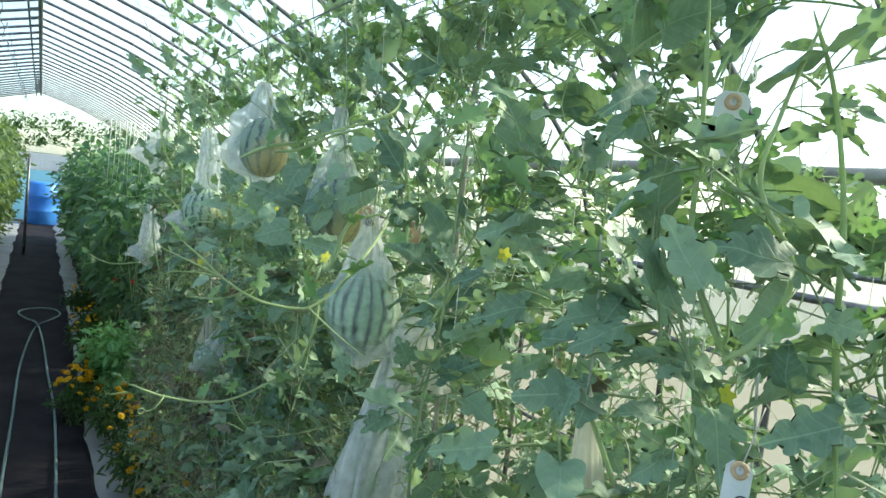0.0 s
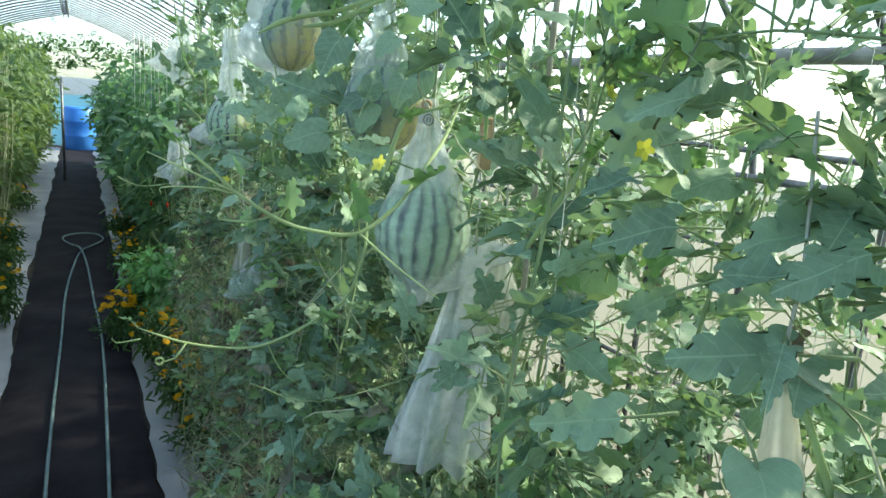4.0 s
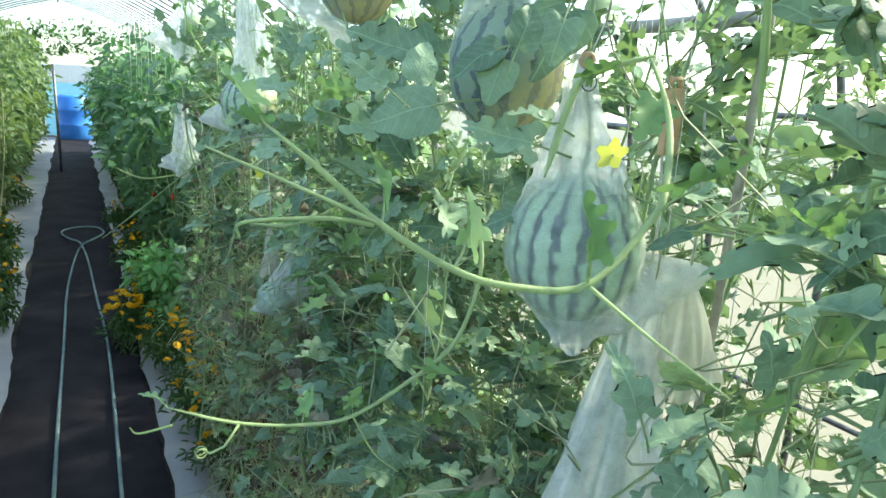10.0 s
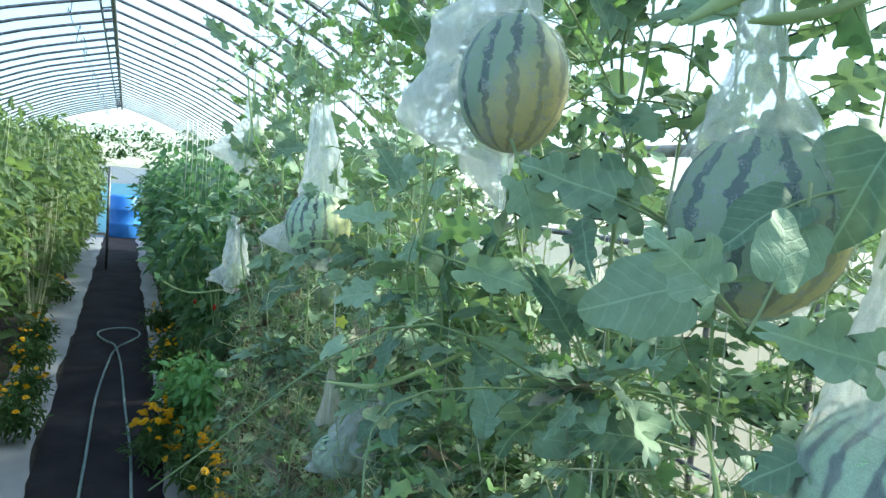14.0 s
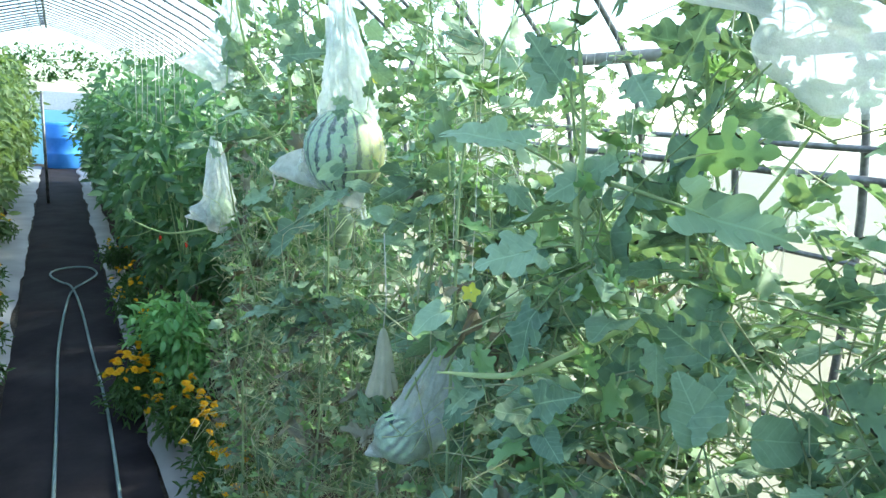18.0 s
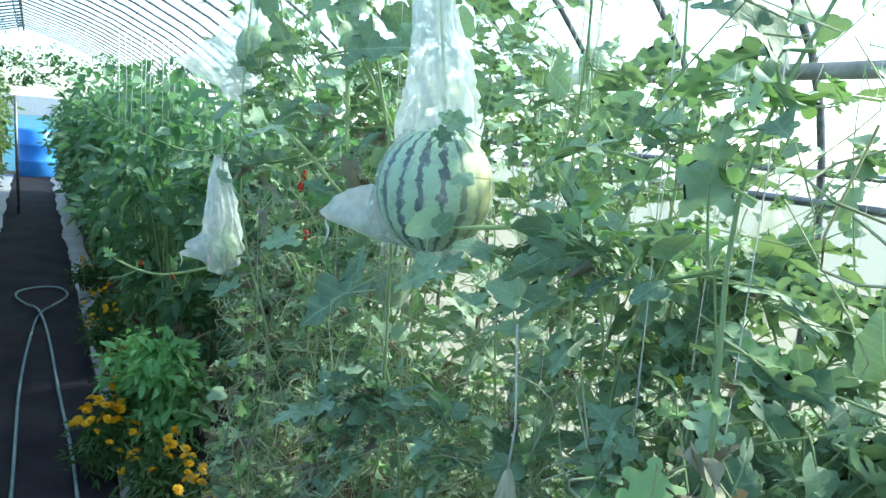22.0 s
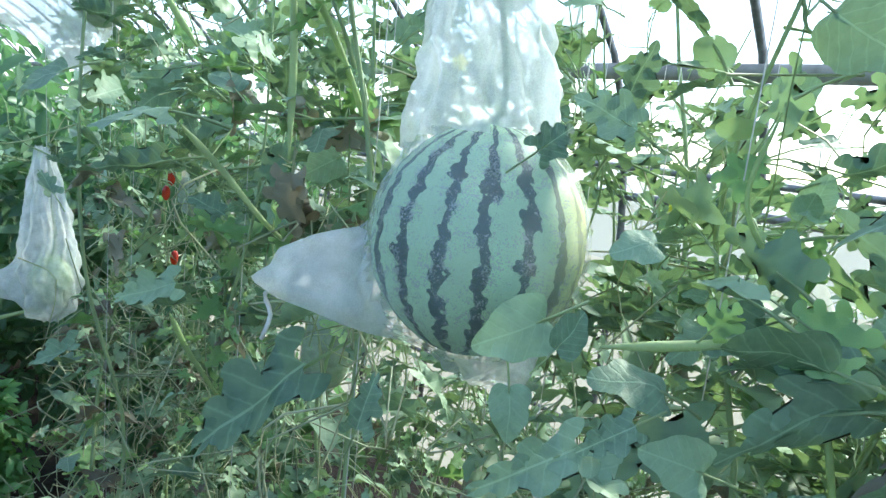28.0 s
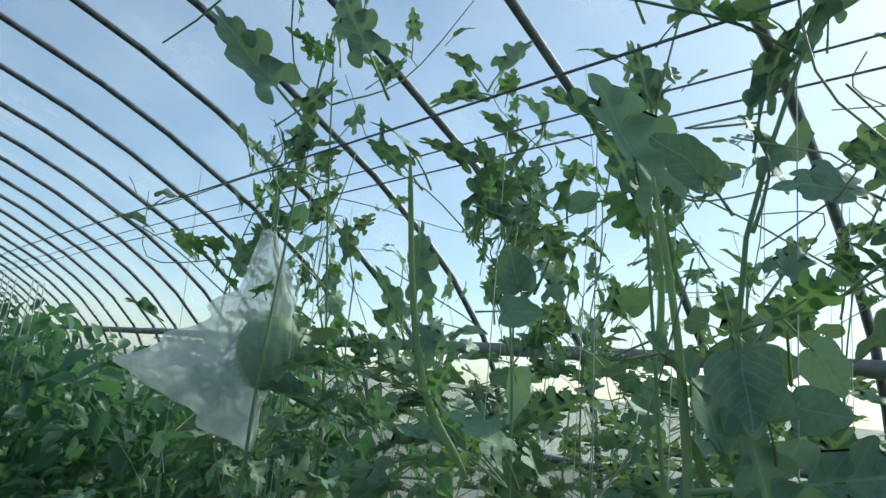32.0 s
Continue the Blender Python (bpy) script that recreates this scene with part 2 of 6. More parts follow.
# yellow lower side: ground spot and sunlight together in the colour
M_MELON_SUNNY_SPOT = melon_material("sunny_spotted_melon_rind", (0.24, 0.36, 0.20), (0.02, 0.07, 0.05), 12.0, (0.62, -0.25, -0.62))
M_MELON_YOUNG = melon_material("young_melon_rind", (0.36, 0.50, 0.20), (0.17, 0.30, 0.12), 14.0)
M_NET = sheer_material("white_net", (0.84, 0.88, 0.88), 0.52, 0.45, 60.0, 0.10, weave=0.22)
M_NET_CLEAR = sheer_material("clear_net", (0.86, 0.91, 0.93), 0.76, 0.40, 90.0, 0.05, weave=0.22)
M_NET_MID = sheer_material("soft_net", (0.84, 0.88, 0.85), 0.63, 0.45, 60.0, 0.08, weave=0.22)
M_CREAM = sheer_material("cream_net", (0.80, 0.78, 0.66), 0.28, 0.5, 24.0, 0.14)
M_FILM = sheer_material("greenhouse_film", (0.84, 0.92, 0.98), 0.79, 0.9, 2.0, 0.08, 0.3, tint=(0.86, 0.94, 1.0))
M_SKIRT = sheer_material("skirt_film", (0.36, 0.37, 0.35), 0.12, 0.45, 1.5, 0.06, 0.6)
M_PIPE = solid_material("galvanised_pipe", (0.13, 0.13, 0.14), (0.27, 0.28, 0.30), 30.0, 0.45, 0.75, 0.15)
M_ROLL = solid_material("rolled_sheet", (0.16, 0.16, 0.15), (0.33, 0.33, 0.31), 9.0, 0.6, 0.0, 0.5)
M_SOIL = solid_material("soil", (0.020, 0.016, 0.013), (0.065, 0.052, 0.040), 5.0, 0.95, 0.0, 0.9, 8.0, (0.3, 0.7), 0.02)
M_MAT = solid_material("weed_mat", (0.014, 0.012, 0.016), (0.034, 0.030, 0.036), 3.0, 0.8, 0.0, 0.5, 6.0, (0.35, 0.7), 0.004)
M_MAT.node_tree.nodes["Principled BSDF"].inputs["Specular IOR Level"].default_value = 0.12
M_MULCH = solid_material("mulch_sheet", (0.22, 0.22, 0.23), (0.42, 0.42, 0.44), 2.5, 0.6, 0.0, 0.15, 5.0, (0.2, 0.8), 0.003)
M_HOSE = solid_material("hose_rubber", (0.11, 0.18, 0.20), (0.23, 0.31, 0.32), 8.0, 0.5, 0.0, 0.1)
M_BLUE = solid_material("blue_plastic", (0.03, 0.20, 0.70), (0.08, 0.34, 0.90), 2.5, 0.4, 0.0, 0.1)
M_PALEBLUE = sheer_material("pale_blue_sheet", (0.55, 0.86, 0.95), 0.15, 0.7, 2.0, 0.05)
M_WHITE = solid_material("white_card", (0.66, 0.66, 0.62), (0.82, 0.82, 0.79), 30.0, 0.7, 0.0, 0.1)
M_WOOD = solid_material("weathered_stake", (0.30, 0.26, 0.20), (0.52, 0.48, 0.40), 25.0, 0.85, 0.0, 0.4)
M_STRING = solid_material("white_string", (0.50, 0.49, 0.44), (0.72, 0.71, 0.66), 50.0, 0.8, 0.0, 0.1)
M_ORANGE = solid_material("orange_clip", (0.52, 0.32, 0.17), (0.72, 0.50, 0.32), 40.0, 0.6, 0.0, 0.2)
M_RED = solid_material("red_fruit", (0.45, 0.02, 0.012), (0.65, 0.05, 0.02), 20.0, 0.25, 0.0, 0.0)
M_INK = solid_material("ink", (0.02, 0.02, 0.02), (0.04, 0.04, 0.04), 20.0, 0.7, 0.0, 0.0)
M_GRASS = solid_material("field", (0.05, 0.07, 0.025), (0.13, 0.14, 0.06), 0.6, 0.95, 0.0, 0.5, 8.0, (0.3, 0.7), 0.05)


# ---- geometry helpers ----
class Geo:
    """Vertices and faces gathered into one mesh."""

    def __init__(self):
        self.v, self.f, self.m = [], [], []

    def add(self, verts, faces, mat=0):
        k = len(self.v)
        self.v.extend(tuple(float(c) for c in p) for p in verts)
        self.f.extend(tuple(i + k for i in q) for q in faces)
        self.m.extend([mat] * len(faces))
        return self

    def mesh(self, name, *mats, smooth=True):
        me = bpy.data.meshes.new(name)
        me.from_pydata(self.v, [], self.f)
        for mt in mats:
            me.materials.append(mt)
        me.polygons.foreach_set("material_index", self.m)
        me.polygons.foreach_set("use_smooth", [smooth] * len(self.f))
        me.update()
        return me


def tube(points, radii, sides=6, cap=True):
    """A round tube along points; radii one number or one for each point."""
    pts = [Vector(p) for p in points]
    if not hasattr(radii, "__len__"):
        radii = [radii] * len(pts)
    verts, faces = [], []
    ref = Vector((0.31, 0.2, 0.93)).normalized()
    for i, p in enumerate(pts):
        d = (pts[min(i + 1, len(pts) - 1)] - pts[max(i - 1, 0)]).normalized()
        a = d.cross(ref)
        if a.length < 0.05:
            a = d.cross(Vector((1, 0, 0)))
        a.normalize()
        b = d.cross(a)
        for s in range(sides):
            w = 2 * math.pi * s / sides
            verts.append(p + (a * math.cos(w) + b * math.sin(w)) * radii[i])
    for i in range(len(pts) - 1):
        for s in range(sides):
            t = (s + 1) % sides
            faces.append((i * sides + s, i * sides + t, (i + 1) * sides + t, (i + 1) * sides + s))
    if cap:
        faces.append(tuple(reversed(range(sides))))
        faces.append(tuple(range((len(pts) - 1) * sides, len(pts) * sides)))
    return verts, faces


def smooth_path(points, n=24):
    """Catmull-Rom through the points."""
    p = [Vector(q) for q in points]
    p = [p[0] * 2 - p[1]] + p + [p[-1] * 2 - p[-2]]
    out = []
    seg = len(p) - 3
    for k in range(n):
        u = k / (n - 1) * seg
        i = min(int(u), seg - 1)
        t = u - i
        a, b, c, d = p[i:i + 4]
        out.append(0.5 * ((2 * b) + (c - a) * t + (2 * a - 5 * b + 4 * c - d) * t * t + (3 * b - a - 3 * c + d) * t ** 3))
    return out


def box(lo, hi):
    (a, b, c), (d, e, g) = lo, hi
    v = [(a, b, c), (d, b, c), (d, e, c), (a, e, c), (a, b, g), (d, b, g), (d, e, g), (a, e, g)]
    return v, [(3, 2, 1, 0), (4, 5, 6, 7), (0, 1, 5, 4), (1, 2, 6, 5), (2, 3, 7, 6), (3, 0, 4, 7)]


def sphere(c, rx, ry, rz, seg=16, rings=10, wob=0.0, seed=0.0):
    v, f = [], []
    for i in range(rings + 1):
        ph = math.pi * i / rings
        for s in range(seg):
            th = 2 * math.pi * s / seg
            d = Vector((math.sin(ph) * math.cos(th), math.sin(ph) * math.sin(th), math.cos(ph)))
            k = 1 + wob * noise.noise(d * 1.7 + Vector((seed, seed, 0)))
            v.append((c[0] + d.x * rx * k, c[1] + d.y * ry * k, c[2] + d.z * rz * k))
    for i in range(rings):
        for s in range(seg):
            t = (s + 1) % seg
            f.append((i * seg + s, (i + 1) * seg + s, (i + 1) * seg + t, i * seg + t))
    return v, f


def thing(name, at, label, category, group="", kind=""):
    e = new(name)
    e.location = at
    e.empty_display_size = 0.05
    return tagged(e, label, category, group, kind)


def part(name, data, parent, label="", m=None):
    ob = new(name, data)
    ob.parent = parent
    if m is not None:
        ob.matrix_basis = m
    if label:
        ob["label"] = label
    return ob


# ---- leaf shapes ----
HALF_LOBED = [(.03, .03), (.12, .05), (.17, -.05), (.27, -.12), (.37, -.06), (.40, .05), (.33, .13), (.22, .12), (.12, .13), (.05, .17), (.05, .32), (.15, .36), (.22, .30), (.32, .29), (.42, .36),
              (.46, .46), (.40, .55), (.30, .53), (.22, .45), (.14, .43), (.05, .47), (.045, .59), (.12, .62), (.17, .58), (.25, .61), (.29, .70), (.25, .79), (.16, .78), (.10, .71), (.045, .72), (.05, .81), (.12, .84), (.13, .93), (.05, .995)]
HALF_ROUND = [(.06, -.03), (.18, -.06), (.31, -.02), (.40, .10), (.43, .26), (.39, .36), (.41, .50), (.33, .66), (.24, .74), (.18, .88), (.07, .98)]
HALF_HEART = [(.10, -.08), (.28, -.10), (.44, .02), (.47, .18), (.40, .38), (.28, .60), (.15, .82), (.05, .96)]


def rounded(half):
    """Cut the corners of an open outline once."""
    out = [half[0]]
    for (x0, y0), (x1, y1) in zip(half, half[1:]):
        out += [(0.75 * x0 + 0.25 * x1, 0.75 * y0 + 0.25 * y1), (0.25 * x0 + 0.75 * x1, 0.25 * y0 + 0.75 * y1)]
    return out + [half[-1]]


def leaf_mesh(name, half, mats, seed, petiole=0.7, fold=0.25, droop=0.3, ripple=0.05, fine=True):
    """One leaf of blade length 1 along +y after a petiole from the origin."""
    rng = random.Random(seed)
    bm = bmesh.new()
    p0 = Vector((0, petiole, 0.12 * petiole))
    ribs = [0.0, 0.2, 0.38, 0.53, 0.68, 0.83, 1.0]
    sx_, ph = rng.uniform(0.85, 1.15), rng.uniform(0, 9)

    def place(x, y):
        z = fold * abs(x) - droop * y * y + ripple * math.sin(9 * x + 7 * y + ph) + 0.006 * rng.uniform(-1, 1)
        return bm.verts.new(p0 + Vector((x * sx_, y, z)))
    mid = [place(0, y) for y in ribs]
    wob = lambda x, y: 0.035 * noise.noise(Vector((x * 4 + ph * 3, y * 4, seed)))
    for side in (1, -1):
        edge = [place(side * max(0.02, x + min(1.0, x / 0.25) * wob(side * x, y)), y + min(1.0, x / 0.25) * 0.6 * wob(y, side * x)) for x, y in (rounded(half) if fine else half)]
        loop = mid + edge[::-1]
        f = bm.faces.new(loop if side < 0 else loop[::-1])
    bmesh.ops.triangulate(bm, faces=bm.faces[:])
    v, fc = tube([(0, 0, 0), (0, 0.5 * petiole, 0.09 * petiole), p0, p0 + Vector((0, 0.3, -0.03))], [0.030, 0.022, 0.02, 0.008], 4, False)
    vs = [bm.verts.new(q) for q in v]
    for q in fc:
        bm.faces.new([vs[i] for i in q]).material_index = 1
    bmesh.ops.recalc_face_normals(bm, faces=[f for f in bm.faces if f.material_index == 0])
    for f in bm.faces:
        f.smooth = True
    me = bpy.data.meshes.new(name)
    bm.to_mesh(me)
    bm.free()
    for mt in mats:
        me.materials.append(mt)
    return me


HALF_BROAD = [(x * 0.84, y) for x, y in HALF_LOBED]
LOBED = [leaf_mesh("leaf", HALF_BROAD, (M_VINE, M_STEM), s, fold=f, droop=d) for s, f, d in ((1, .3, .25), (2, .1, .35), (3, .45, .15), (4, -.15, .4), (5, .25, .55))]
PLAIN = {}
HALF_SLIM = [(x * (0.66 if y > 0.2 else 0.8), y * 1.15) for x, y in HALF_LOBED]
SLIM = [leaf_mesh("leaf", HALF_SLIM, (M_VINE, M_STEM), s, fold=f, droop=d) for s, f, d in ((6, .5, .2), (7, .35, .5), (8, .6, -.1), (9, .2, .3))]
ROUND = [leaf_mesh("leaf", HALF_ROUND, (M_VINE, M_STEM), s, fold=f, droop=d) for s, f, d in ((11, .2, .2), (12, -.1, .35))]
HEART = [leaf_mesh("leaf", HALF_HEART, (M_VINE, M_STEM), 15, fold=.12, droop=.15, ripple=.03)]
YOUNG = [leaf_mesh("leaf", HALF_BROAD, (M_YOUNG, M_SHOOT), s, 0.35, fold=f, droop=d) for s, f, d in ((21, .5, .1), (22, .3, .4))]
DEAD = [leaf_mesh("leaf", HALF_LOBED, (M_DEAD, M_DRY), s, 0.5, fold=f, droop=d, ripple=.14) for s, f, d in ((31, .9, .9), (32, .7, 1.3))]

for family, half, seeds in ((LOBED, HALF_BROAD, (1, 2, 3, 4, 5)), (SLIM, HALF_SLIM, (6, 7, 8, 9)), (ROUND, HALF_ROUND, (11, 12)), (YOUNG, HALF_BROAD, (21, 22)), (DEAD, HALF_LOBED, (31, 32))):
    for me_, seed_ in zip(family, seeds):
        PLAIN[me_.name] = leaf_mesh("plain_leaf", half, (M_VINE, M_STEM), seed_, fold=0.15 + 0.06 * (seed_ % 5), droop=0.15 + 0.09 * (seed_ % 4), fine=False)


def leaf_pose(at, out, size, rng, flat=0.5, face=None):
    """A leaf whose petiole leaves `at` along `out`, blade turned partly to the light."""
    y = Vector(out).normalized()
    up = Vector((rng.uniform(-1, 1) + 0.35, rng.uniform(-1, 1), rng.uniform(-0.2, 1) + flat)).normalized()
    if face:
        up = Vector(face)
    x = y.cross(up)
    if x.length < 0.1:
        x = y.cross(Vector((1, 0, 0)))
    x.normalize()
    z = x.cross(y)
    m = Matrix((x, y, z)).transposed().to_4x4()
    return Matrix.Translation(at) @ m @ Matrix.Scale(size, 4)


# places kept open: hanging fruit and the air between it and the aisle
OPEN_SPOTS = []


def is_open(p, r=0.0):
    for c, rad in OPEN_SPOTS:
        dx, dy, dz = p[0] - c[0], p[1] - c[1], p[2] - c[2]
        if dx * dx + dy * dy + dz * dz < (rad + r) ** 2:
            return True
        # towards the aisle
        if -0.4 < dx < 0:
            for slope in (1.0, 1.6, 2.3):
                ey = dy + slope * -dx
                if ey * ey * 0.45 + dz * dz < (rad * 0.8) ** 2:
                    return True
    return False


# ---- ground and greenhouse ----
XC, HALF_W, EAVE, RIDGE = -0.08, 2.4, 1.2, 3.0
Y0, Y1 = -2.0, 18.5
ARCH = smooth_path([(0, 0, 3.0), (0.35, 0, 2.9), (0.9, 0, 2.72), (1.5, 0, 2.44), (1.95, 0, 2.14), (2.22, 0, 1.85), (2.36, 0, 1.5), (2.4, 0, 1.2)], 29)


def arch_point(a):
    """a from 0 (ridge) to 1 (eave) on the +x side, past 1 down the upright."""
    if a <= 1:
        p = ARCH[min(28, round(a * 28))]
        return p.x, p.z
    return HALF_W, EAVE * (2 - a)


def ground_grid(name, x0, x1, y0, y1, nx, ny, z, amp, mat, label, category):
    g = Geo()
    vs = []
    for j in range(ny + 1):
        for i in range(nx + 1):
            x, y = x0 + (x1 - x0) * i / nx, y0 + (y1 - y0) * j / ny
            vs.append((x, y, z + amp * noise.noise(Vector((x * 4, y * 4, 3.3)))))
    fs = [(j * (nx + 1) + i, j * (nx + 1) + i + 1, (j + 1) * (nx + 1) + i + 1, (j + 1) * (nx + 1) + i) for j in range(ny) for i in range(nx)]
    g.add(vs, fs)
    ob = new(name, g.mesh(name, mat))
    return tagged(ob, label, category, kind="structure")


ground_grid("ground", -900, 900, -900, 900, 8, 8, -0.06, 0.0, M_GRASS, "open grassy field around the plastic greenhouse", "ground")
ground_grid("floor", XC - HALF_W, XC + HALF_W, Y0, Y1, 44, 200, 0.0, 0.02, M_SOIL, "dark bare soil floor of the greenhouse", "soil")


def strip(name, x0, x1, z, mat, label, seed, wob=0.03, thick=0.012):
    """A long sheet on the soil with uneven edges."""
    n = 160
    vs, fs = [], []
    for j in range(n + 1):
        y = Y0 + 0.2 + (Y1 - Y0 - 1.2) * j / n
        a = x0 + wob * noise.noise(Vector((seed, y * 1.3, 0))) + 0.4 * wob * noise.noise(Vector((seed, y * 6, 4)))
        b = x1 + wob * noise.noise(Vector((seed + 7, y * 1.3, 0))) + 0.4 * wob * noise.noise(Vector((seed + 7, y * 6, 4)))
        for i in range(7):
            u = i / 6
            edge = -thick if i in (0, 6) else 0.0
            vs.append((a + (b - a) * u, y, z + edge + 0.008 * noise.noise(Vector((u * 3 + seed, y * 3, 1)))))
    for j in range(n):
        for i in range(6):
            fs.append((j * 7 + i, j * 7 + i + 1, (j + 1) * 7 + i + 1, (j + 1) * 7 + i))
    ob = new(name, Geo().add(vs, fs).mesh(name, mat))
    return tagged(ob, label, name.replace("_", " "), kind="structure")


strip("weed_mat", -0.30, 0.31, 0.034, M_MAT, "black woven weed mat laid along the aisle", 2.0, 0.02)
strip("mulch_sheet", -0.64, -0.315, 0.030, M_MULCH, "dusty pale grey mulch sheet beside the aisle mat", 5.0, 0.05)
strip("mulch_sheet", 0.325, 0.50, 0.030, M_MULCH, "dusty pale grey mulch sheet beside the aisle mat", 9.0, 0.05)

# film: roof, eave band and skirt, both sides, and the two ends
film = thing("greenhouse_film", (XC, 0, 0), "milky translucent plastic film over the arched greenhouse", "film", kind="structure")
for side, tag in ((1, "roof_film"), (-1, "roof_film")):
    vs, fs = [], []
    ys = [Y0 + (Y1 - Y0) * j / 82 for j in range(83)]
    for j, y in enumerate(ys):
        for i in range(29):
            x, z = arch_point(i / 28)
            sag = -0.012 if j % 2 else 0.0
            vs.append((side * (x + 0.016 + sag), y, z + 0.016 + sag))
    for j in range(82):
        for i in range(28):
            fs.append((j * 29 + i, j * 29 + i + 1, (j + 1) * 29 + i + 1, (j + 1) * 29 + i))
    part(tag, Geo().add(vs, fs).mesh(tag, M_FILM), film)
    vs = []
    for j, y in enumerate(ys):
        for i in range(5):
            vs.append((side * (HALF_W + 0.02 + 0.01 * noise.noise(Vector((y * 2, i, side)))), y, 1.5 - 1.5 * i / 4))
    fs = [(j * 5 + i, j * 5 + i + 1, (j + 1) * 5 + i + 1, (j + 1) * 5 + i) for j in range(82) for i in range(4)]
    part("skirt_film", Geo().add(vs, fs).mesh("skirt_film", M_SKIRT), film, "dull beige lower skirt sheet")
for y in (Y0, Y1):
    vs = [(0, y, 0.0)]
    prof = [arch_point(2 - k / 10) for k in range(11)] + [arch_point(1 - k / 10) for k in range(1, 11)]
    prof = prof + [(-x, z) for x, z in prof[::-1][1:]]
    vs += [(x, y, z) for x, z in prof]
    fs = [(0, i, i + 1) for i in range(1, len(prof))]
    part("end_film", Geo().add(vs, fs).mesh("end_film", M_FILM, smooth=False), film)

frame_thing = thing("greenhouse_frame", (XC, 0, 0), "dull galvanised steel pipe frame with close-set arched ribs", "frame", kind="structure")
rib_pts = [(x, 0, z) for x, z in ([arch_point(2 - k / 3) for k in range(4)] + [arch_point(1 - k / 12) for k in range(1, 13)])]
rib_pts = rib_pts + [(-x, 0, z) for x, _, z in rib_pts[::-1][1:]]
v, f = tube(rib_pts, 0.0135, 6)
rib_mesh = Geo().add(v, f).mesh("rib", M_PIPE)
for k in range(42):
    part("rib", rib_mesh, frame_thing, m=Matrix.Translation((0, -1.52 + 0.48 * k, 0)))


def long_pipe(name, x, z, r, mat=M_PIPE, label="", wob=0.0, sides=8, y0=Y0, y1=Y1):
    n = 60
    pts = [(x + wob * noise.noise(Vector((k * 0.4, x, z))), y0 + (y1 - y0) * k / n, z + wob * noise.noise(Vector((k * 0.4, z, 5)))) for k in range(n + 1)]
    v, f = tube(pts, r, sides)
    return part(name, Geo().add(v, f).mesh(name, mat), frame_thing, label)


long_pipe("ridge_pipe", 0, RIDGE - 0.035, 0.022)
long_pipe("curtain_rail", -0.09, RIDGE - 0.075, 0.010)
tie_v, tie_f = tube([(0.0, 0, RIDGE - 0.05), (-0.09, 0, RIDGE - 0.075)], 0.008, 5)
tie_mesh = Geo().add(tie_v, tie_f).mesh("cross_tie", M_PIPE)
for k in range(40):
    part("cross_tie", tie_mesh, frame_thing, m=Matrix.Translation((0, -1.4 + 0.48 * k, 0)))
cord = []
for k in range(121):
    u = (k % 4) / 4
    cord.append((-0.27 - 0.03 * math.sin(k), -1.5 + k * 0.16, 2.80 - 0.10 * math.sin(math.pi * u)))
v, f = tube(cord, 0.0035, 5)
part("control_cord", Geo().add(v, f).mesh("control_cord", M_PIPE), frame_thing, "dark sagging control cord under the roof")
for x_, z_ in ((0.60, 2.0), (0.62, 2.04), (0.42, 1.97)):
    long_pipe("trellis_wire", x_ - XC, z_, 0.0016, sides=4, wob=0.01)
for side in (1, -1):
    long_pipe("rolled_curtain", side * 2.17, 1.87, 0.028, M_ROLL, "grey rolled-up side curtain", 0.012)
    long_pipe("side_rail", side * 2.31, 1.56, 0.012, wob=0.006)
    long_pipe("side_rail", side * 2.33, 1.46, 0.016, wob=0.006)
    long_pipe("side_rail", side * (HALF_W - 0.03), 1.18, 0.010, wob=0.006)
    long_pipe("side_rail", side * (HALF_W - 0.03), 0.55, 0.010, wob=0.006)


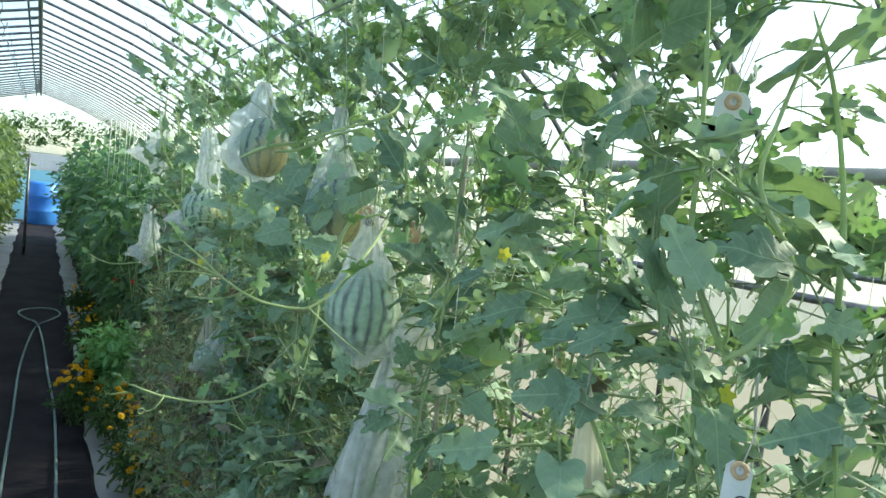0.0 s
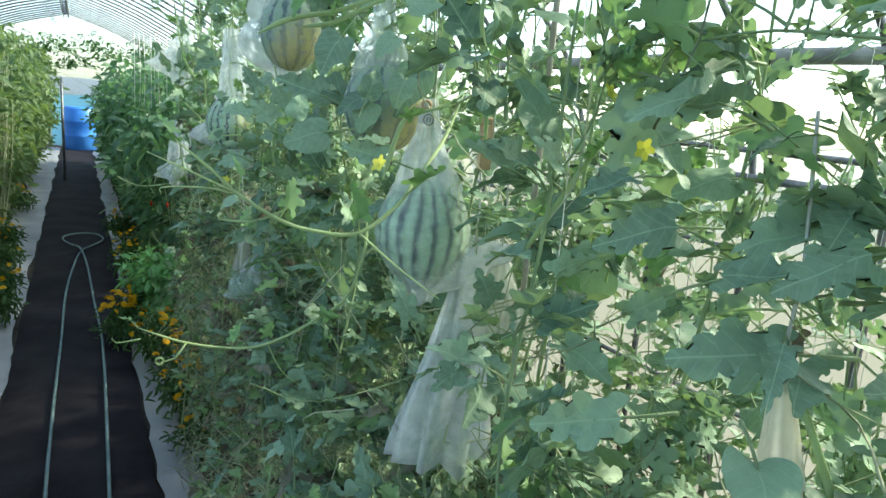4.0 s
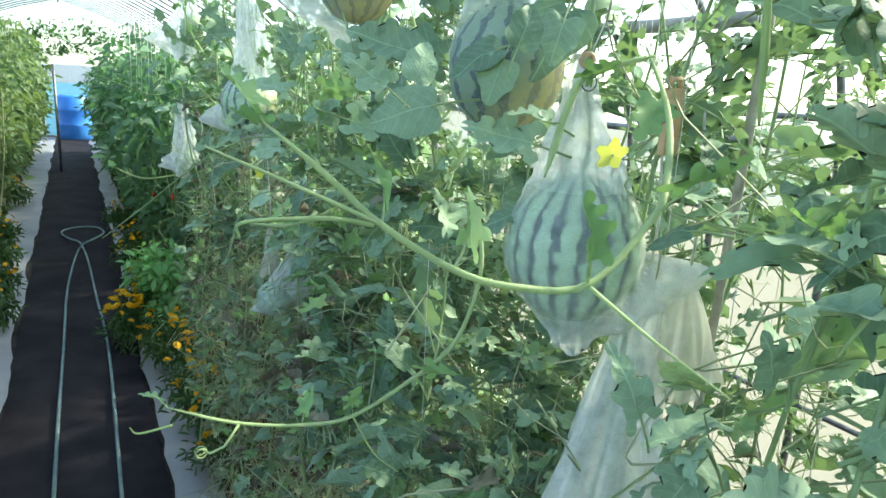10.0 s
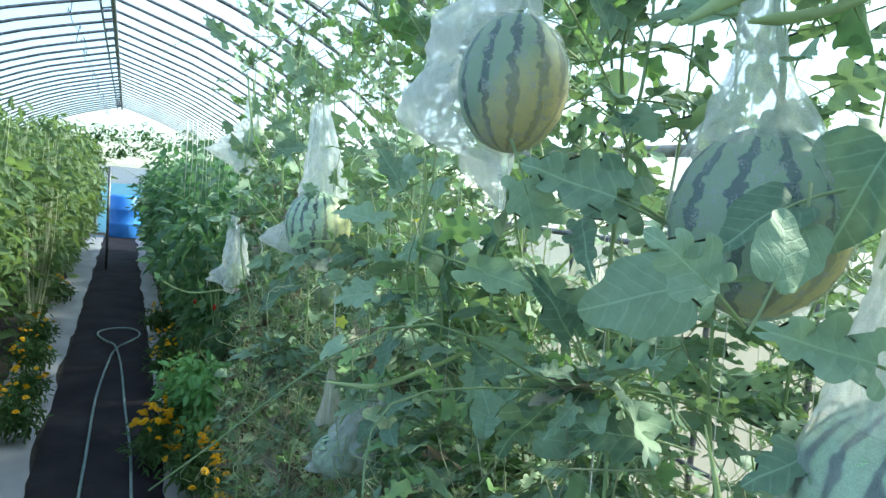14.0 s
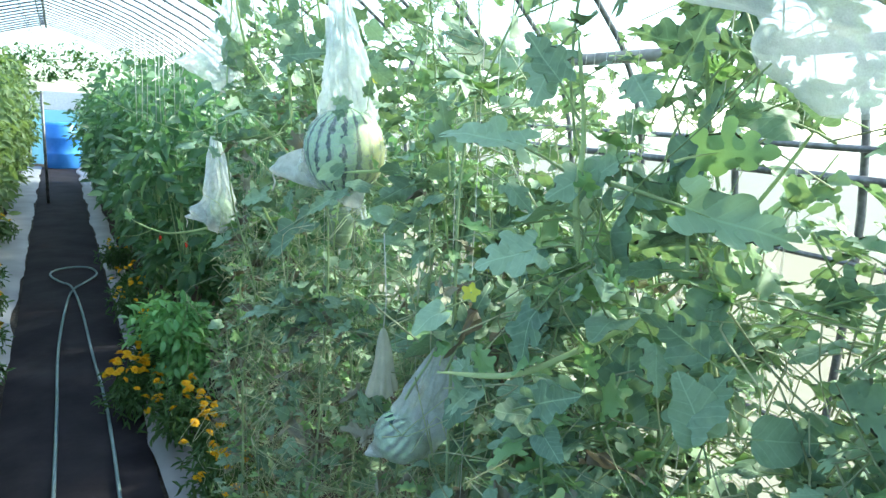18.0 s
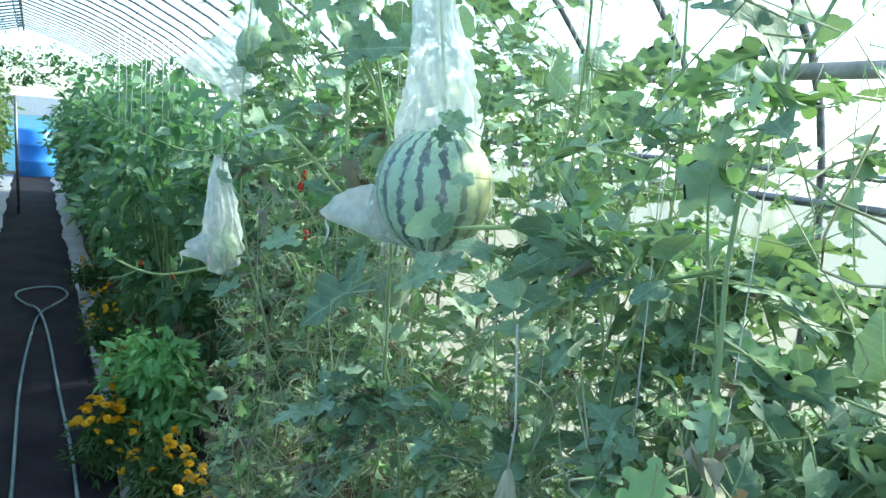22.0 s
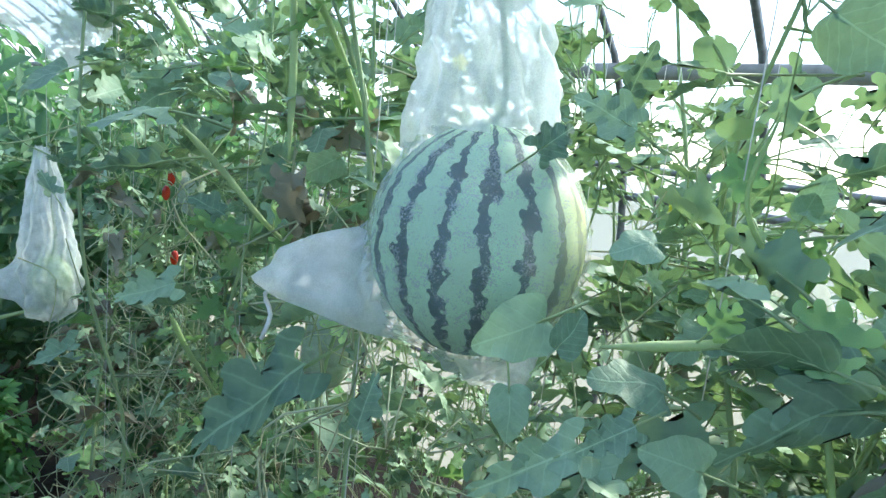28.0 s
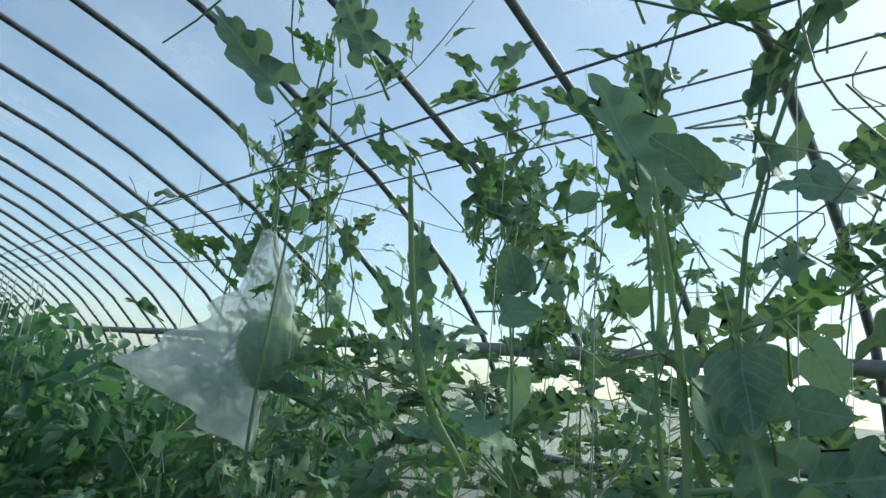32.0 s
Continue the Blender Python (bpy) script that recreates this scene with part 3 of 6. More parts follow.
# ---- watermelons in nets ----
def net_mesh(name, r, rz, top, bottom, cones, folds, seed, loose_mat, tight_mat):
    """A net drawn over a fruit at the origin: tied at `top`, reaching down to z = bottom, filled out by round cones (a, ra, b, rb)."""
    rings, seg, steps = 68, 128, 100
    zs = np.linspace(top.z, bottom, rings + 1)
    th = np.linspace(0, 2 * math.pi, seg, endpoint=False)
    w = np.clip(zs / top.z, 0, 1) ** 1.2
    ax, ay = top.x * w, top.y * w
    ss = np.linspace(0.0, 0.20, steps)
    dx, dy = np.cos(th), np.sin(th)
    pts = np.stack([ax[:, None, None] + ss * dx[None, :, None], ay[:, None, None] + ss * dy[None, :, None], np.broadcast_to(zs[:, None, None], (rings + 1, seg, steps))], -1)

    def reach(inside):
        return np.where(inside, ss, 0.0).max(axis=2)
    rind = reach((pts[..., 0] / (r * 1.02)) ** 2 + (pts[..., 1] / (r * 1.02)) ** 2 + (pts[..., 2] / (rz * 1.02)) ** 2 < 1)
    rad = rind.copy()
    for a, ra, b, rb in cones:
        a, b = np.array(a), np.array(b)
        ab = b - a
        t = np.clip(((pts - a) @ ab) / max(ab @ ab, 1e-9), 0, 1)
        gap = np.linalg.norm(pts - a - t[..., None] * ab, axis=-1)
        rad = np.maximum(rad, reach(gap < ra + (rb - ra) * t))
    for _ in range(2):
        rad = 0.5 * rad + 0.25 * (np.roll(rad, 1, 1) + np.roll(rad, -1, 1))
        pad = np.pad(rad, ((1, 1), (0, 0)), mode="edge")
        rad = 0.5 * rad + 0.25 * (pad[2:] + pad[:-2])
    rad = np.maximum(rad, rind + 0.0012)
    loose = np.clip((rad - rind) / 0.016, 0, 1)
    vs = []
    for i in range(rings + 1):
        for k in range(seg):
            p = Vector((2.2 * dx[k], 2.2 * dy[k], seed + zs[i] * 22))
            crease = math.sin(folds * th[k] + 4 * noise.noise(Vector((seed, zs[i] * 16, 0)))) * 0.10 + 0.20 * noise.noise(p) + 0.10 * noise.noise(p * 3.1)
            q = max(0.003, rad[i, k] * (1 + loose[i, k] * crease))
            vs.append((ax[i] + q * dx[k], ay[i] + q * dy[k], zs[i] + 0.004 * loose[i, k] * noise.noise(p * 2)))
    fs = [(i * seg + k, i * seg + (k + 1) % seg, (i + 1) * seg + (k + 1) % seg, (i + 1) * seg + k) for i in range(rings) for k in range(seg)]
    g = Geo().add(vs, fs)
    flat = loose.reshape(-1)
    g.m = [0 if flat[q[0]] + flat[q[2]] > 0.9 else 1 for q in fs]
    return g.mesh(name, loose_mat, tight_mat)


def netted_melon(centre, r, rz, top, bottom, label, seed, cones=(), loose_mat=M_NET, tight_mat=M_NET_CLEAR, rind=M_MELON, folds=7, turn=0.0, tail=None, lean=0.0):
    c = Vector(centre)
    th = thing("netted_watermelon", c, label, "watermelon", "watermelons hanging in nets")
    rel = lambda p: Vector(p) - c
    v, f = sphere((0, 0, 0), r * 0.985, r * 0.985, rz * 0.985, 40, 24, 0.02, seed)
    part("watermelon", Geo().add(v, f).mesh("watermelon", rind), th, m=pose(0, 0, 0, lean, lean * 0.5, turn))
    t = rel(top)
    rel_cones = [(rel(a), ra, rel(b), rb) for a, ra, b, rb in cones]
    bag = part("net_bag", net_mesh("net_bag", r, rz, t, bottom - c.z, rel_cones, folds, seed, loose_mat, tight_mat), th)
    ring = [(t.x + 0.008 * math.cos(a), t.y + 0.008 * math.sin(a), t.z - 0.004) for a in np.linspace(0, 2 * math.pi, 13)]
    v, f = tube(ring, 0.002, 5)
    part("tie", Geo().add(v, f).mesh("tie", M_STRING), bag, "white string tie")
    v, f = tube(smooth_path([(t.x, t.y, t.z - 0.02), (t.x + 0.004, t.y, t.z + 0.05), (t.x - 0.01, t.y + 0.02, 2.02 - c.z)], 10), 0.0006, 4)
    part("hanging_string", Geo().add(v, f).mesh("hanging_string", M_STRING), bag, "thin white hanging string")
    # the fruit's own stalk, seen through the net's neck
    v, f = tube(smooth_path([(0, 0, rz * 0.98), (0.004, -0.003, rz + 0.03), (t.x * 0.7 + 0.004, t.y * 0.7, max(rz + 0.05, t.z - 0.02)), (t.x + 0.006, t.y, t.z + 0.05)], 12), 0.0024, 6)
    part("stalk", Geo().add(v, f).mesh("stalk", M_STEM), th, "green fruit stalk")
    if tail:
        q = rel(tail)
        pts = smooth_path([q + Vector((0.006, -0.003, 0.003)), q + Vector((-0.004, 0.003, -0.002)), q + Vector((-0.002, -0.003, -0.016)), q + Vector((-0.006, 0, -0.034))], 10)
        v, f = tube(pts, 0.0017, 5)
        part("knot_string", Geo().add(v, f).mesh("knot_string", M_STRING), bag, "white string knot")
    OPEN_SPOTS.append((c, max(r, rz) + 0.010))
    return th


netted_melon((0.482, 2.320, 1.517), 0.0755, 0.082, (0.484, 2.376, 1.80), 1.416, "ripe striped watermelon hanging in a white net with a tied corner", 1,
             [((0.490, 2.335, 1.56), 0.058, (0.494, 2.345, 1.66), 0.043), ((0.494, 2.345, 1.66), 0.043, (0.488, 2.362, 1.74), 0.028), ((0.488, 2.362, 1.74), 0.028, (0.484, 2.376, 1.80), 0.018),
              ((0.435, 2.352, 1.482), 0.037, (0.400, 2.388, 1.480), 0.029), ((0.400, 2.388, 1.480), 0.029, (0.392, 2.395, 1.477), 0.022), ((0.488, 2.30, 1.45), 0.040, (0.499, 2.279, 1.424), 0.010)], folds=9, tail=(0.376, 2.409, 1.466), rind=M_MELON)
netted_melon((0.489, 1.028, 1.450), 0.064, 0.072, (0.500, 1.056, 1.630), 1.352, "striped watermelon hanging in a gathered white net", 2,
             [((0.49, 1.03, 1.49), 0.056, (0.497, 1.048, 1.58), 0.018), ((0.497, 1.048, 1.58), 0.018, (0.50, 1.056, 1.63), 0.011), ((0.488, 1.02, 1.40), 0.052, (0.486, 1.015, 1.366), 0.020), ((0.52, 1.0, 1.395), 0.030, (0.598, 0.966, 1.436), 0.010)],
             M_NET, M_NET_MID, folds=8, turn=74)
netted_melon((0.378, 1.325, 1.717), 0.049, 0.061, (0.372, 1.345, 1.845), 1.606, "striped watermelon pressed against one side of a bunched white net", 3,
             [((0.372, 1.34, 1.76), 0.040, (0.372, 1.345, 1.845), 0.012), ((0.365, 1.37, 1.755), 0.040, (0.358, 1.43, 1.735), 0.034), ((0.365, 1.38, 1.71), 0.046, (0.358, 1.440, 1.705), 0.040), ((0.358, 1.440, 1.705), 0.040, (0.352, 1.47, 1.695), 0.024), ((0.375, 1.38, 1.69), 0.046, (0.395, 1.39, 1.655), 0.030), ((0.395, 1.39, 1.655), 0.030, (0.415, 1.40, 1.612), 0.007)],
             rind=M_MELON_SUNNY_SPOT, folds=6, turn=-50)
netted_melon((0.465, 1.130, 1.614), 0.059, 0.066, (0.460, 1.145, 1.80), 1.543, "yellow-sided watermelon hanging in a sheer net among leaves", 4,
             [((0.464, 1.135, 1.655), 0.052, (0.461, 1.14, 1.724), 0.017), ((0.461, 1.14, 1.724), 0.017, (0.460, 1.145, 1.80), 0.012)], M_NET_MID, M_NET_CLEAR, M_MELON_SUNNY_SPOT, turn=-24)
netted_melon((0.455, 3.077, 1.733), 0.040, 0.052, (0.433, 3.081, 1.885), 1.606, "small green watermelon in a wide loose white net", 5,
             [((0.447, 3.08, 1.79), 0.036, (0.433, 3.081, 1.885), 0.010), ((0.432, 3.115, 1.705), 0.050, (0.37, 3.16, 1.695), 0.026), ((0.37, 3.16, 1.695), 0.026, (0.335, 3.19, 1.695), 0.006), ((0.436, 3.105, 1.78), 0.030, (0.392, 3.13, 1.775), 0.012), ((0.425, 3.125, 1.74), 0.040, (0.372, 3.15, 1.735), 0.014), ((0.425, 3.125, 1.69), 0.040, (0.385, 3.15, 1.665), 0.014), ((0.432, 3.115, 1.66), 0.040, (0.415, 3.12, 1.635), 0.012), ((0.438, 3.112, 1.68), 0.046, (0.443, 3.098, 1.620), 0.010)],
             tight_mat=M_NET_MID, rind=M_MELON_YOUNG, folds=6, tail=(0.335, 3.19, 1.695))
netted_melon((0.452, 3.295, 1.255), 0.036, 0.046, (0.447, 3.338, 1.487), 1.188, "small watermelon in a crumpled white net", 6,
             [((0.450, 3.30, 1.27), 0.046, (0.450, 3.32, 1.36), 0.038), ((0.450, 3.32, 1.36), 0.038, (0.447, 3.338, 1.487), 0.014), ((0.42, 3.31, 1.25), 0.040, (0.365, 3.342, 1.232), 0.010), ((0.45, 3.285, 1.25), 0.050, (0.448, 3.28, 1.23), 0.044), ((0.45, 3.28, 1.22), 0.03, (0.447, 3.27, 1.195), 0.010)], tight_mat=M_NET_MID, rind=M_MELON_YOUNG, folds=9, tail=(0.362, 3.343, 1.230))
netted_melon((0.462, 1.996, 1.098), 0.045, 0.041, (0.532, 1.995, 1.256), 1.050, "striped watermelon low on the vine in a pale net", 7,
             [((0.48, 1.995, 1.13), 0.036, (0.525, 1.995, 1.20), 0.030), ((0.525, 1.995, 1.20), 0.030, (0.532, 1.995, 1.256), 0.010), ((0.45, 2.0, 1.09), 0.042, (0.425, 2.015, 1.073), 0.012), ((0.475, 1.995, 1.10), 0.046, (0.50, 1.99, 1.13), 0.04)], tight_mat=M_NET_MID, turn=20, lean=35.0)
netted_melon((0.925, 3.295, 1.165), 0.033, 0.050, (0.930, 3.305, 1.392), 1.100, "small striped watermelon in a long pale gathered net", 8,
             [((0.925, 3.297, 1.21), 0.031, (0.930, 3.305, 1.33), 0.018), ((0.930, 3.305, 1.33), 0.018, (0.930, 3.305, 1.392), 0.006)], tight_mat=M_NET_MID, rind=M_MELON_YOUNG)
netted_melon((0.612, 2.668, 1.305), 0.032, 0.050, (0.614, 2.68, 1.405), 1.236, "small young watermelon in a pale net behind the leaves", 9,
             [((0.612, 2.67, 1.34), 0.026, (0.614, 2.68, 1.405), 0.008)], tight_mat=M_NET_MID, rind=M_MELON_YOUNG)
netted_melon((1.149, 2.759, 1.772), 0.034, 0.041, (1.149, 2.759, 1.88), 1.70, "small young watermelon in a clear net by the wire", 10,
             [((1.149, 2.759, 1.80), 0.026, (1.149, 2.759, 1.88), 0.010), ((1.13, 2.77, 1.76), 0.03, (1.10, 2.79, 1.745), 0.02)], tight_mat=M_NET_MID, rind=M_MELON_YOUNG)
netted_melon((0.737, 3.376, 1.405), 0.032, 0.046, (0.737, 3.376, 1.51), 1.345, "small watermelon in a cream gathered net beside red peppers", 11,
             [((0.737, 3.376, 1.44), 0.028, (0.737, 3.376, 1.51), 0.010)], M_CREAM, M_NET, M_MELON_YOUNG)

# room for the bag necks and the limp net
for p_, r_ in (((0.49, 2.34, 1.64), 0.055), ((0.486, 2.36, 1.74), 0.04), ((0.415, 2.38, 1.475), 0.05), ((0.375, 2.41, 1.468), 0.035), ((0.495, 1.04, 1.56), 0.04), ((0.525, 0.99, 1.24), 0.045), ((0.51, 1.0, 1.15), 0.05), ((0.58, 0.97, 1.40), 0.03), ((0.41, 3.11, 1.70), 0.07), ((0.31, 1.30, 1.69), 0.05), ((0.40, 3.32, 1.24), 0.045), ((0.52, 1.995, 1.20), 0.03)):
    OPEN_SPOTS.append((Vector(p_), r_))
# ---- vines ----
ARRAYS = {}


def leaf_arrays(me):
    if me.name not in ARRAYS:
        co = np.array([v.co[:] for v in me.vertices])
        ARRAYS[me.name] = (co, [tuple(p.vertices) for p in me.polygons], [p.material_index for p in me.polygons])
    return ARRAYS[me.name]



def vine(x, y, top, leaves, seed, young=0.08, dead=0.06, spread=0.20, group="watermelon vines along the aisle", size=(0.032, 0.080), low=0.15, mass=110, dry=150, high=1.0, thin=1.0, crown=0.6):
    rng = random.Random(seed)
    th = thing("watermelon_vine", (x, y, 0.0), "grey-green watermelon vine climbing strings, with deeply lobed leaves", "vine", group)
    g = Geo()
    pts = [Vector((rng.uniform(-.03, .03) + 0.03 * math.sin(k * 1.1 + seed), rng.uniform(-.04, .04), 0.02 + (top - 0.02) * k / 9)) for k in range(10)]
    main = smooth_path(pts, 40)
    v, f = tube(main, [0.0038 - 0.0028 * (k / 39) ** 1.5 for k in range(40)], 6)
    g.add(v, f)
    nodes = [(p, Vector((rng.uniform(-1, 1), rng.uniform(-1, 1), 0.3))) for p in main[2:]]
    for k in range(12):
        a = main[rng.randrange(4, 38) if k < 10 else rng.randrange(31, 39)]
        d = Vector((rng.uniform(-1, 1), rng.uniform(-1, 1), rng.uniform(-0.2, 0.9))).normalized()
        ln = rng.uniform(0.15, 0.45)
        end = a + d * ln * spread / 0.2
        lat = smooth_path([a, a + d * ln * 0.3 + Vector((rng.uniform(-.05, .05), rng.uniform(-.05, .05), rng.uniform(-.05, .03))), a + d * ln * 0.65 + Vector((rng.uniform(-.07, .07), rng.uniform(-.07, .07), rng.uniform(-.06, .06))), end + Vector((0, 0, rng.uniform(-.08, .06)))], 14)
        if any(is_open(q + Vector((x, y, 0))) for q in lat):
            continue
        v, f = tube(lat, [0.0014 - 0.0009 * i / 13 for i in range(14)], 5)
        g.add(v, f)
        nodes += [(p, d + Vector((rng.uniform(-1, 1), rng.uniform(-1, 1), 0.2))) for p in lat[2:]]
    part("stem", g.mesh("stem", M_STEM), th)
    # thin dry stems and tendrils
    g = Geo()
    for k in range(dry):
        a = main[int(38 * rng.random() ** 1.25 * (0.70 if k % 6 else 0.95))] + Vector((rng.uniform(-.1, .1), rng.uniform(-.15, .15), 0))
        b = a + Vector((rng.uniform(-.06, .06), rng.uniform(-.07, .07), rng.uniform(-.16, .16)))
        if is_open(a + Vector((x, y, 0))) or is_open(b + Vector((x, y, 0))):
            continue
        mid_ = (a + b) / 2 + Vector((rng.uniform(-.07, .07), rng.uniform(-.07, .07), rng.uniform(-.05, .05)))
        v, f = tube(smooth_path([a, mid_, b], 7), rng.uniform(0.0006, 0.0014), 3, False)
        g.add(v, f)
    tagged(part("dry_growth", g.mesh("dry_growth", M_DRY), th, "thin dry tan stems and tendrils"), kind="stuff")
    v, f = tube([(0.02, 0.01, 0.0), (0.015, 0.0, 1.0), (0.0, 0.0, 1.99)], 0.0005, 4)
    part("string", Geo().add(v, f).mesh("string", M_STRING), th, "white support string")
    placed = []
    tries = 0
    while len(placed) < leaves + mass and tries < (leaves + mass) * 5:
        tries += 1
        p, d = rng.choice(nodes)
        q = p + Vector((rng.uniform(-.02, .02), rng.uniform(-.02, .02), 0))
        if q.z < low * rng.random() or rng.random() > (thin if q.z < 1.42 else 1.0 if q.z < 1.5 else 0.7 if q.z < 1.7 else 0.6 if q.z < 1.85 else crown) * (high if q.z > 1.5 else 1.0):
            continue
        out = Vector((d.x * 0.8 + rng.uniform(-.6, .6), d.y * 0.8 + rng.uniform(-.6, .6), rng.uniform(-.35, .75))).normalized()
        s = rng.uniform(*size)
        tip = q + out * s * 1.1 + Vector((x, y, 0))
        if tip.x < 0.34 + 0.05 * rng.random() + (max(0.0, tip.y - 3.0) * 0.24 if tip.z < 1.15 else 0.0):
            continue
        if is_open(tip, 0.02 + 0.25 * s):
            continue
        k = rng.random()
        if q.z > 1.8:
            out = (out + Vector((0, 0, 0.7))).normalized()
            s *= 0.95
        if k < young + (0.2 if q.z > top - 0.35 else 0.07 if q.z < 1.3 else 0):
            me = rng.choice(YOUNG)
            s *= 0.8
        elif q.z < 1.48 and k < young + dead + (0.20 if q.z < 1.15 and y > 1.0 else 0.05 if q.z < 0.9 else 0):
            me = rng.choice(DEAD)
            s *= 0.7
        elif k > (0.22 if q.z > 1.72 else 0.52) and k < (0.90 if y > 2.7 else 0.74 if y > 1.5 else 0.88):
            me = rng.choice(SLIM)
            s *= 1.08 if y > 1.1 else 0.85
        elif k >= (0.90 if y > 2.7 else 0.74 if y > 1.5 else 0.88 if y > 1.1 else 0.80):
            me = rng.choice(ROUND)
            s *= 1.0 if y < 1.1 else 0.8
        else:
            me = rng.choice(LOBED)
        placed.append((tip.x + 0.1 * rng.random(), me, leaf_pose(q, out, s, rng)))
    placed.sort(key=lambda w: w[0])
    for _, me, m in placed[:leaves]:
        part("leaf", me, th, m=m)
    if len(placed) > leaves:
        g = Geo()
        for _, me, m in placed[leaves:]:
            co, fc, mi = leaf_arrays(PLAIN[me.name])
            r3, t3 = np.array(m.to_3x3()), np.array(m.translation)
            g.v.extend(map(tuple, co @ r3.T + t3))
            base = len(g.v) - len(co)
            g.f.extend(tuple(a + base for a in q) for q in fc)
            g.m.extend(0 if a == 0 else 1 for a in mi)
        tagged(part("foliage", g.mesh("foliage", M_VINE_FAR, M_STEM), th, "mass of lobed grey-green leaves"), kind="stuff")
    return th


VINES = []
for i in range(24):
    y = 0.10 + 0.148 * i
    x = (0.47, 0.64, 0.55, 0.72)[i % 4] + RNG.uniform(-.03, .03)
    VINES.append(vine(x, y + RNG.uniform(-.03, .03), RNG.uniform(1.9, 2.3), 168 if y < 1.1 else 192, 100 + i, young=0.08 if y < 1.3 else 0.20, dead=0.30 if 2.5 < y < 3.4 else 0.16 if y > 1.5 else 0.04, size=(0.030, 0.070) if y < 1.1 else (0.023, 0.056) if 1.9 < y < 2.6 else (0.025, 0.068), mass=230 if y < 1.1 else 260 if y < 2.2 else 190, high=1.0 if y < 1.3 else 0.8 if y < 2.2 else 0.36, thin=1.0 if y < 1.5 else 0.70, crown=0.9 if y < 1.1 else 0.45, dry=120 if y < 1.3 else 210))
for i, (x, y) in enumerate(((0.66, 0.72), (0.72, 1.02), (0.80, 1.30), (0.62, 1.28))):
    VINES.append(vine(x, y, 2.15, 50, 150 + i, size=(0.028, 0.062), mass=70, dry=0, low=2.4, spread=0.22))
for i, (x, y, top_) in enumerate(((0.58, 1.98, 1.52), (0.74, 2.12, 1.48), (0.62, 1.80, 1.50), (0.80, 1.92, 1.45))):
    VINES.append(vine(x, y, top_, 70, 170 + i, size=(0.032, 0.066), mass=110, dry=15, low=0.9, spread=0.24))
VINES.append(vine(0.45, 3.02, 2.40, 60, 180, young=0.35, dead=0.0, size=(0.030, 0.060), mass=20, dry=0, low=2.6, spread=0.2))
VINES.append(vine(0.50, 1.66, 2.05, 90, 140, young=0.30, dead=0.0, size=(0.040, 0.075), mass=40, dry=20, low=1.2, spread=0.24))
VINES.append(vine(0.60, 2.06, 1.95, 90, 141, young=0.25, dead=0.0, size=(0.032, 0.060), mass=60, dry=20, low=1.1, spread=0.24))
for i, (x, y) in enumerate(((0.95, 2.55), (1.0, 2.95), (0.95, 3.35), (1.2, 3.2), (0.98, 0.75), (1.0, 1.15), (1.0, 0.35))):
    vine(x, y, RNG.uniform(1.75, 2.0), 40, 340 + i, group="watermelon vines by the side wall", spread=0.26, mass=140 if y > 2 else 60, dry=20)
for i in range(10):
    vine(0.86 + 0.13 * (i % 2) + RNG.uniform(-.05, .05), 0.15 + 0.25 * i, RNG.uniform(1.35, 1.6), 20, 380 + i, group="watermelon vines by the side wall", spread=0.26, mass=190, dry=25, size=(0.030, 0.068))
    vine(1.12 + RNG.uniform(-.06, .06), 0.5 + 0.27 * i, RNG.uniform(1.15, 1.4), 12, 480 + i, group="watermelon vines by the side wall", spread=0.30, mass=130, dry=10, size=(0.032, 0.066))
    vine(1.35 + RNG.uniform(-.15, .15), 0.3 + 0.48 * i, RNG.uniform(1.6, 2.3), 40, 300 + i, group="watermelon vines by the side wall", spread=0.26, mass=50, dry=20)

for i, (x, y, top_) in enumerate(((0.72, 2.42, 1.72), (0.86, 2.62, 1.78), (0.74, 2.80, 1.70), (0.92, 2.38, 1.75), (1.02, 2.78, 1.80))):
    vine(x, y, top_, 30, 420 + i, group="watermelon vines by the side wall", spread=0.22, mass=130, dry=30, size=(0.03, 0.07), low=0.6)


# ---- far plants ----
def bush_mesh(name, n, rx, ry, z0, z1, size, shape, mat, seed, clump=10, puff=1.0, foot=1.0):
    """Many separate small leaves in an uneven upright mass."""
    rng = random.Random(seed)
    g = Geo()
    cl = [(rng.uniform(-rx, rx), rng.uniform(-ry, ry), z0 + (z1 - z0) * rng.random() ** 0.8, rng.uniform(0.12, 0.26) * puff) for _ in range(clump)]
    for _ in range(n):
        cx, cy, cz, cr = rng.choice(cl)
        d = Vector((rng.gauss(0, 1), rng.gauss(0, 1), rng.gauss(0, 1))).normalized() * cr * rng.random() ** 0.4
        p = Vector((cx, cy, cz)) + d
        if p.z < 0.03:
            continue
        narrow = foot + (1 - foot) * min(1.0, p.z / (0.6 * z1))
        p.x, p.y = p.x * narrow, p.y * narrow
        s = size * rng.uniform(0.6, 1.3)
        m = leaf_pose(p, Vector((d.x + rng.uniform(-.1, .1), d.y + rng.uniform(-.1, .1), rng.uniform(-.2, .1))), s, rng, 0.7)
        v = [m @ Vector(q) for q in shape[0]]
        g.add(v, shape[1])
    return g.mesh(name, mat)


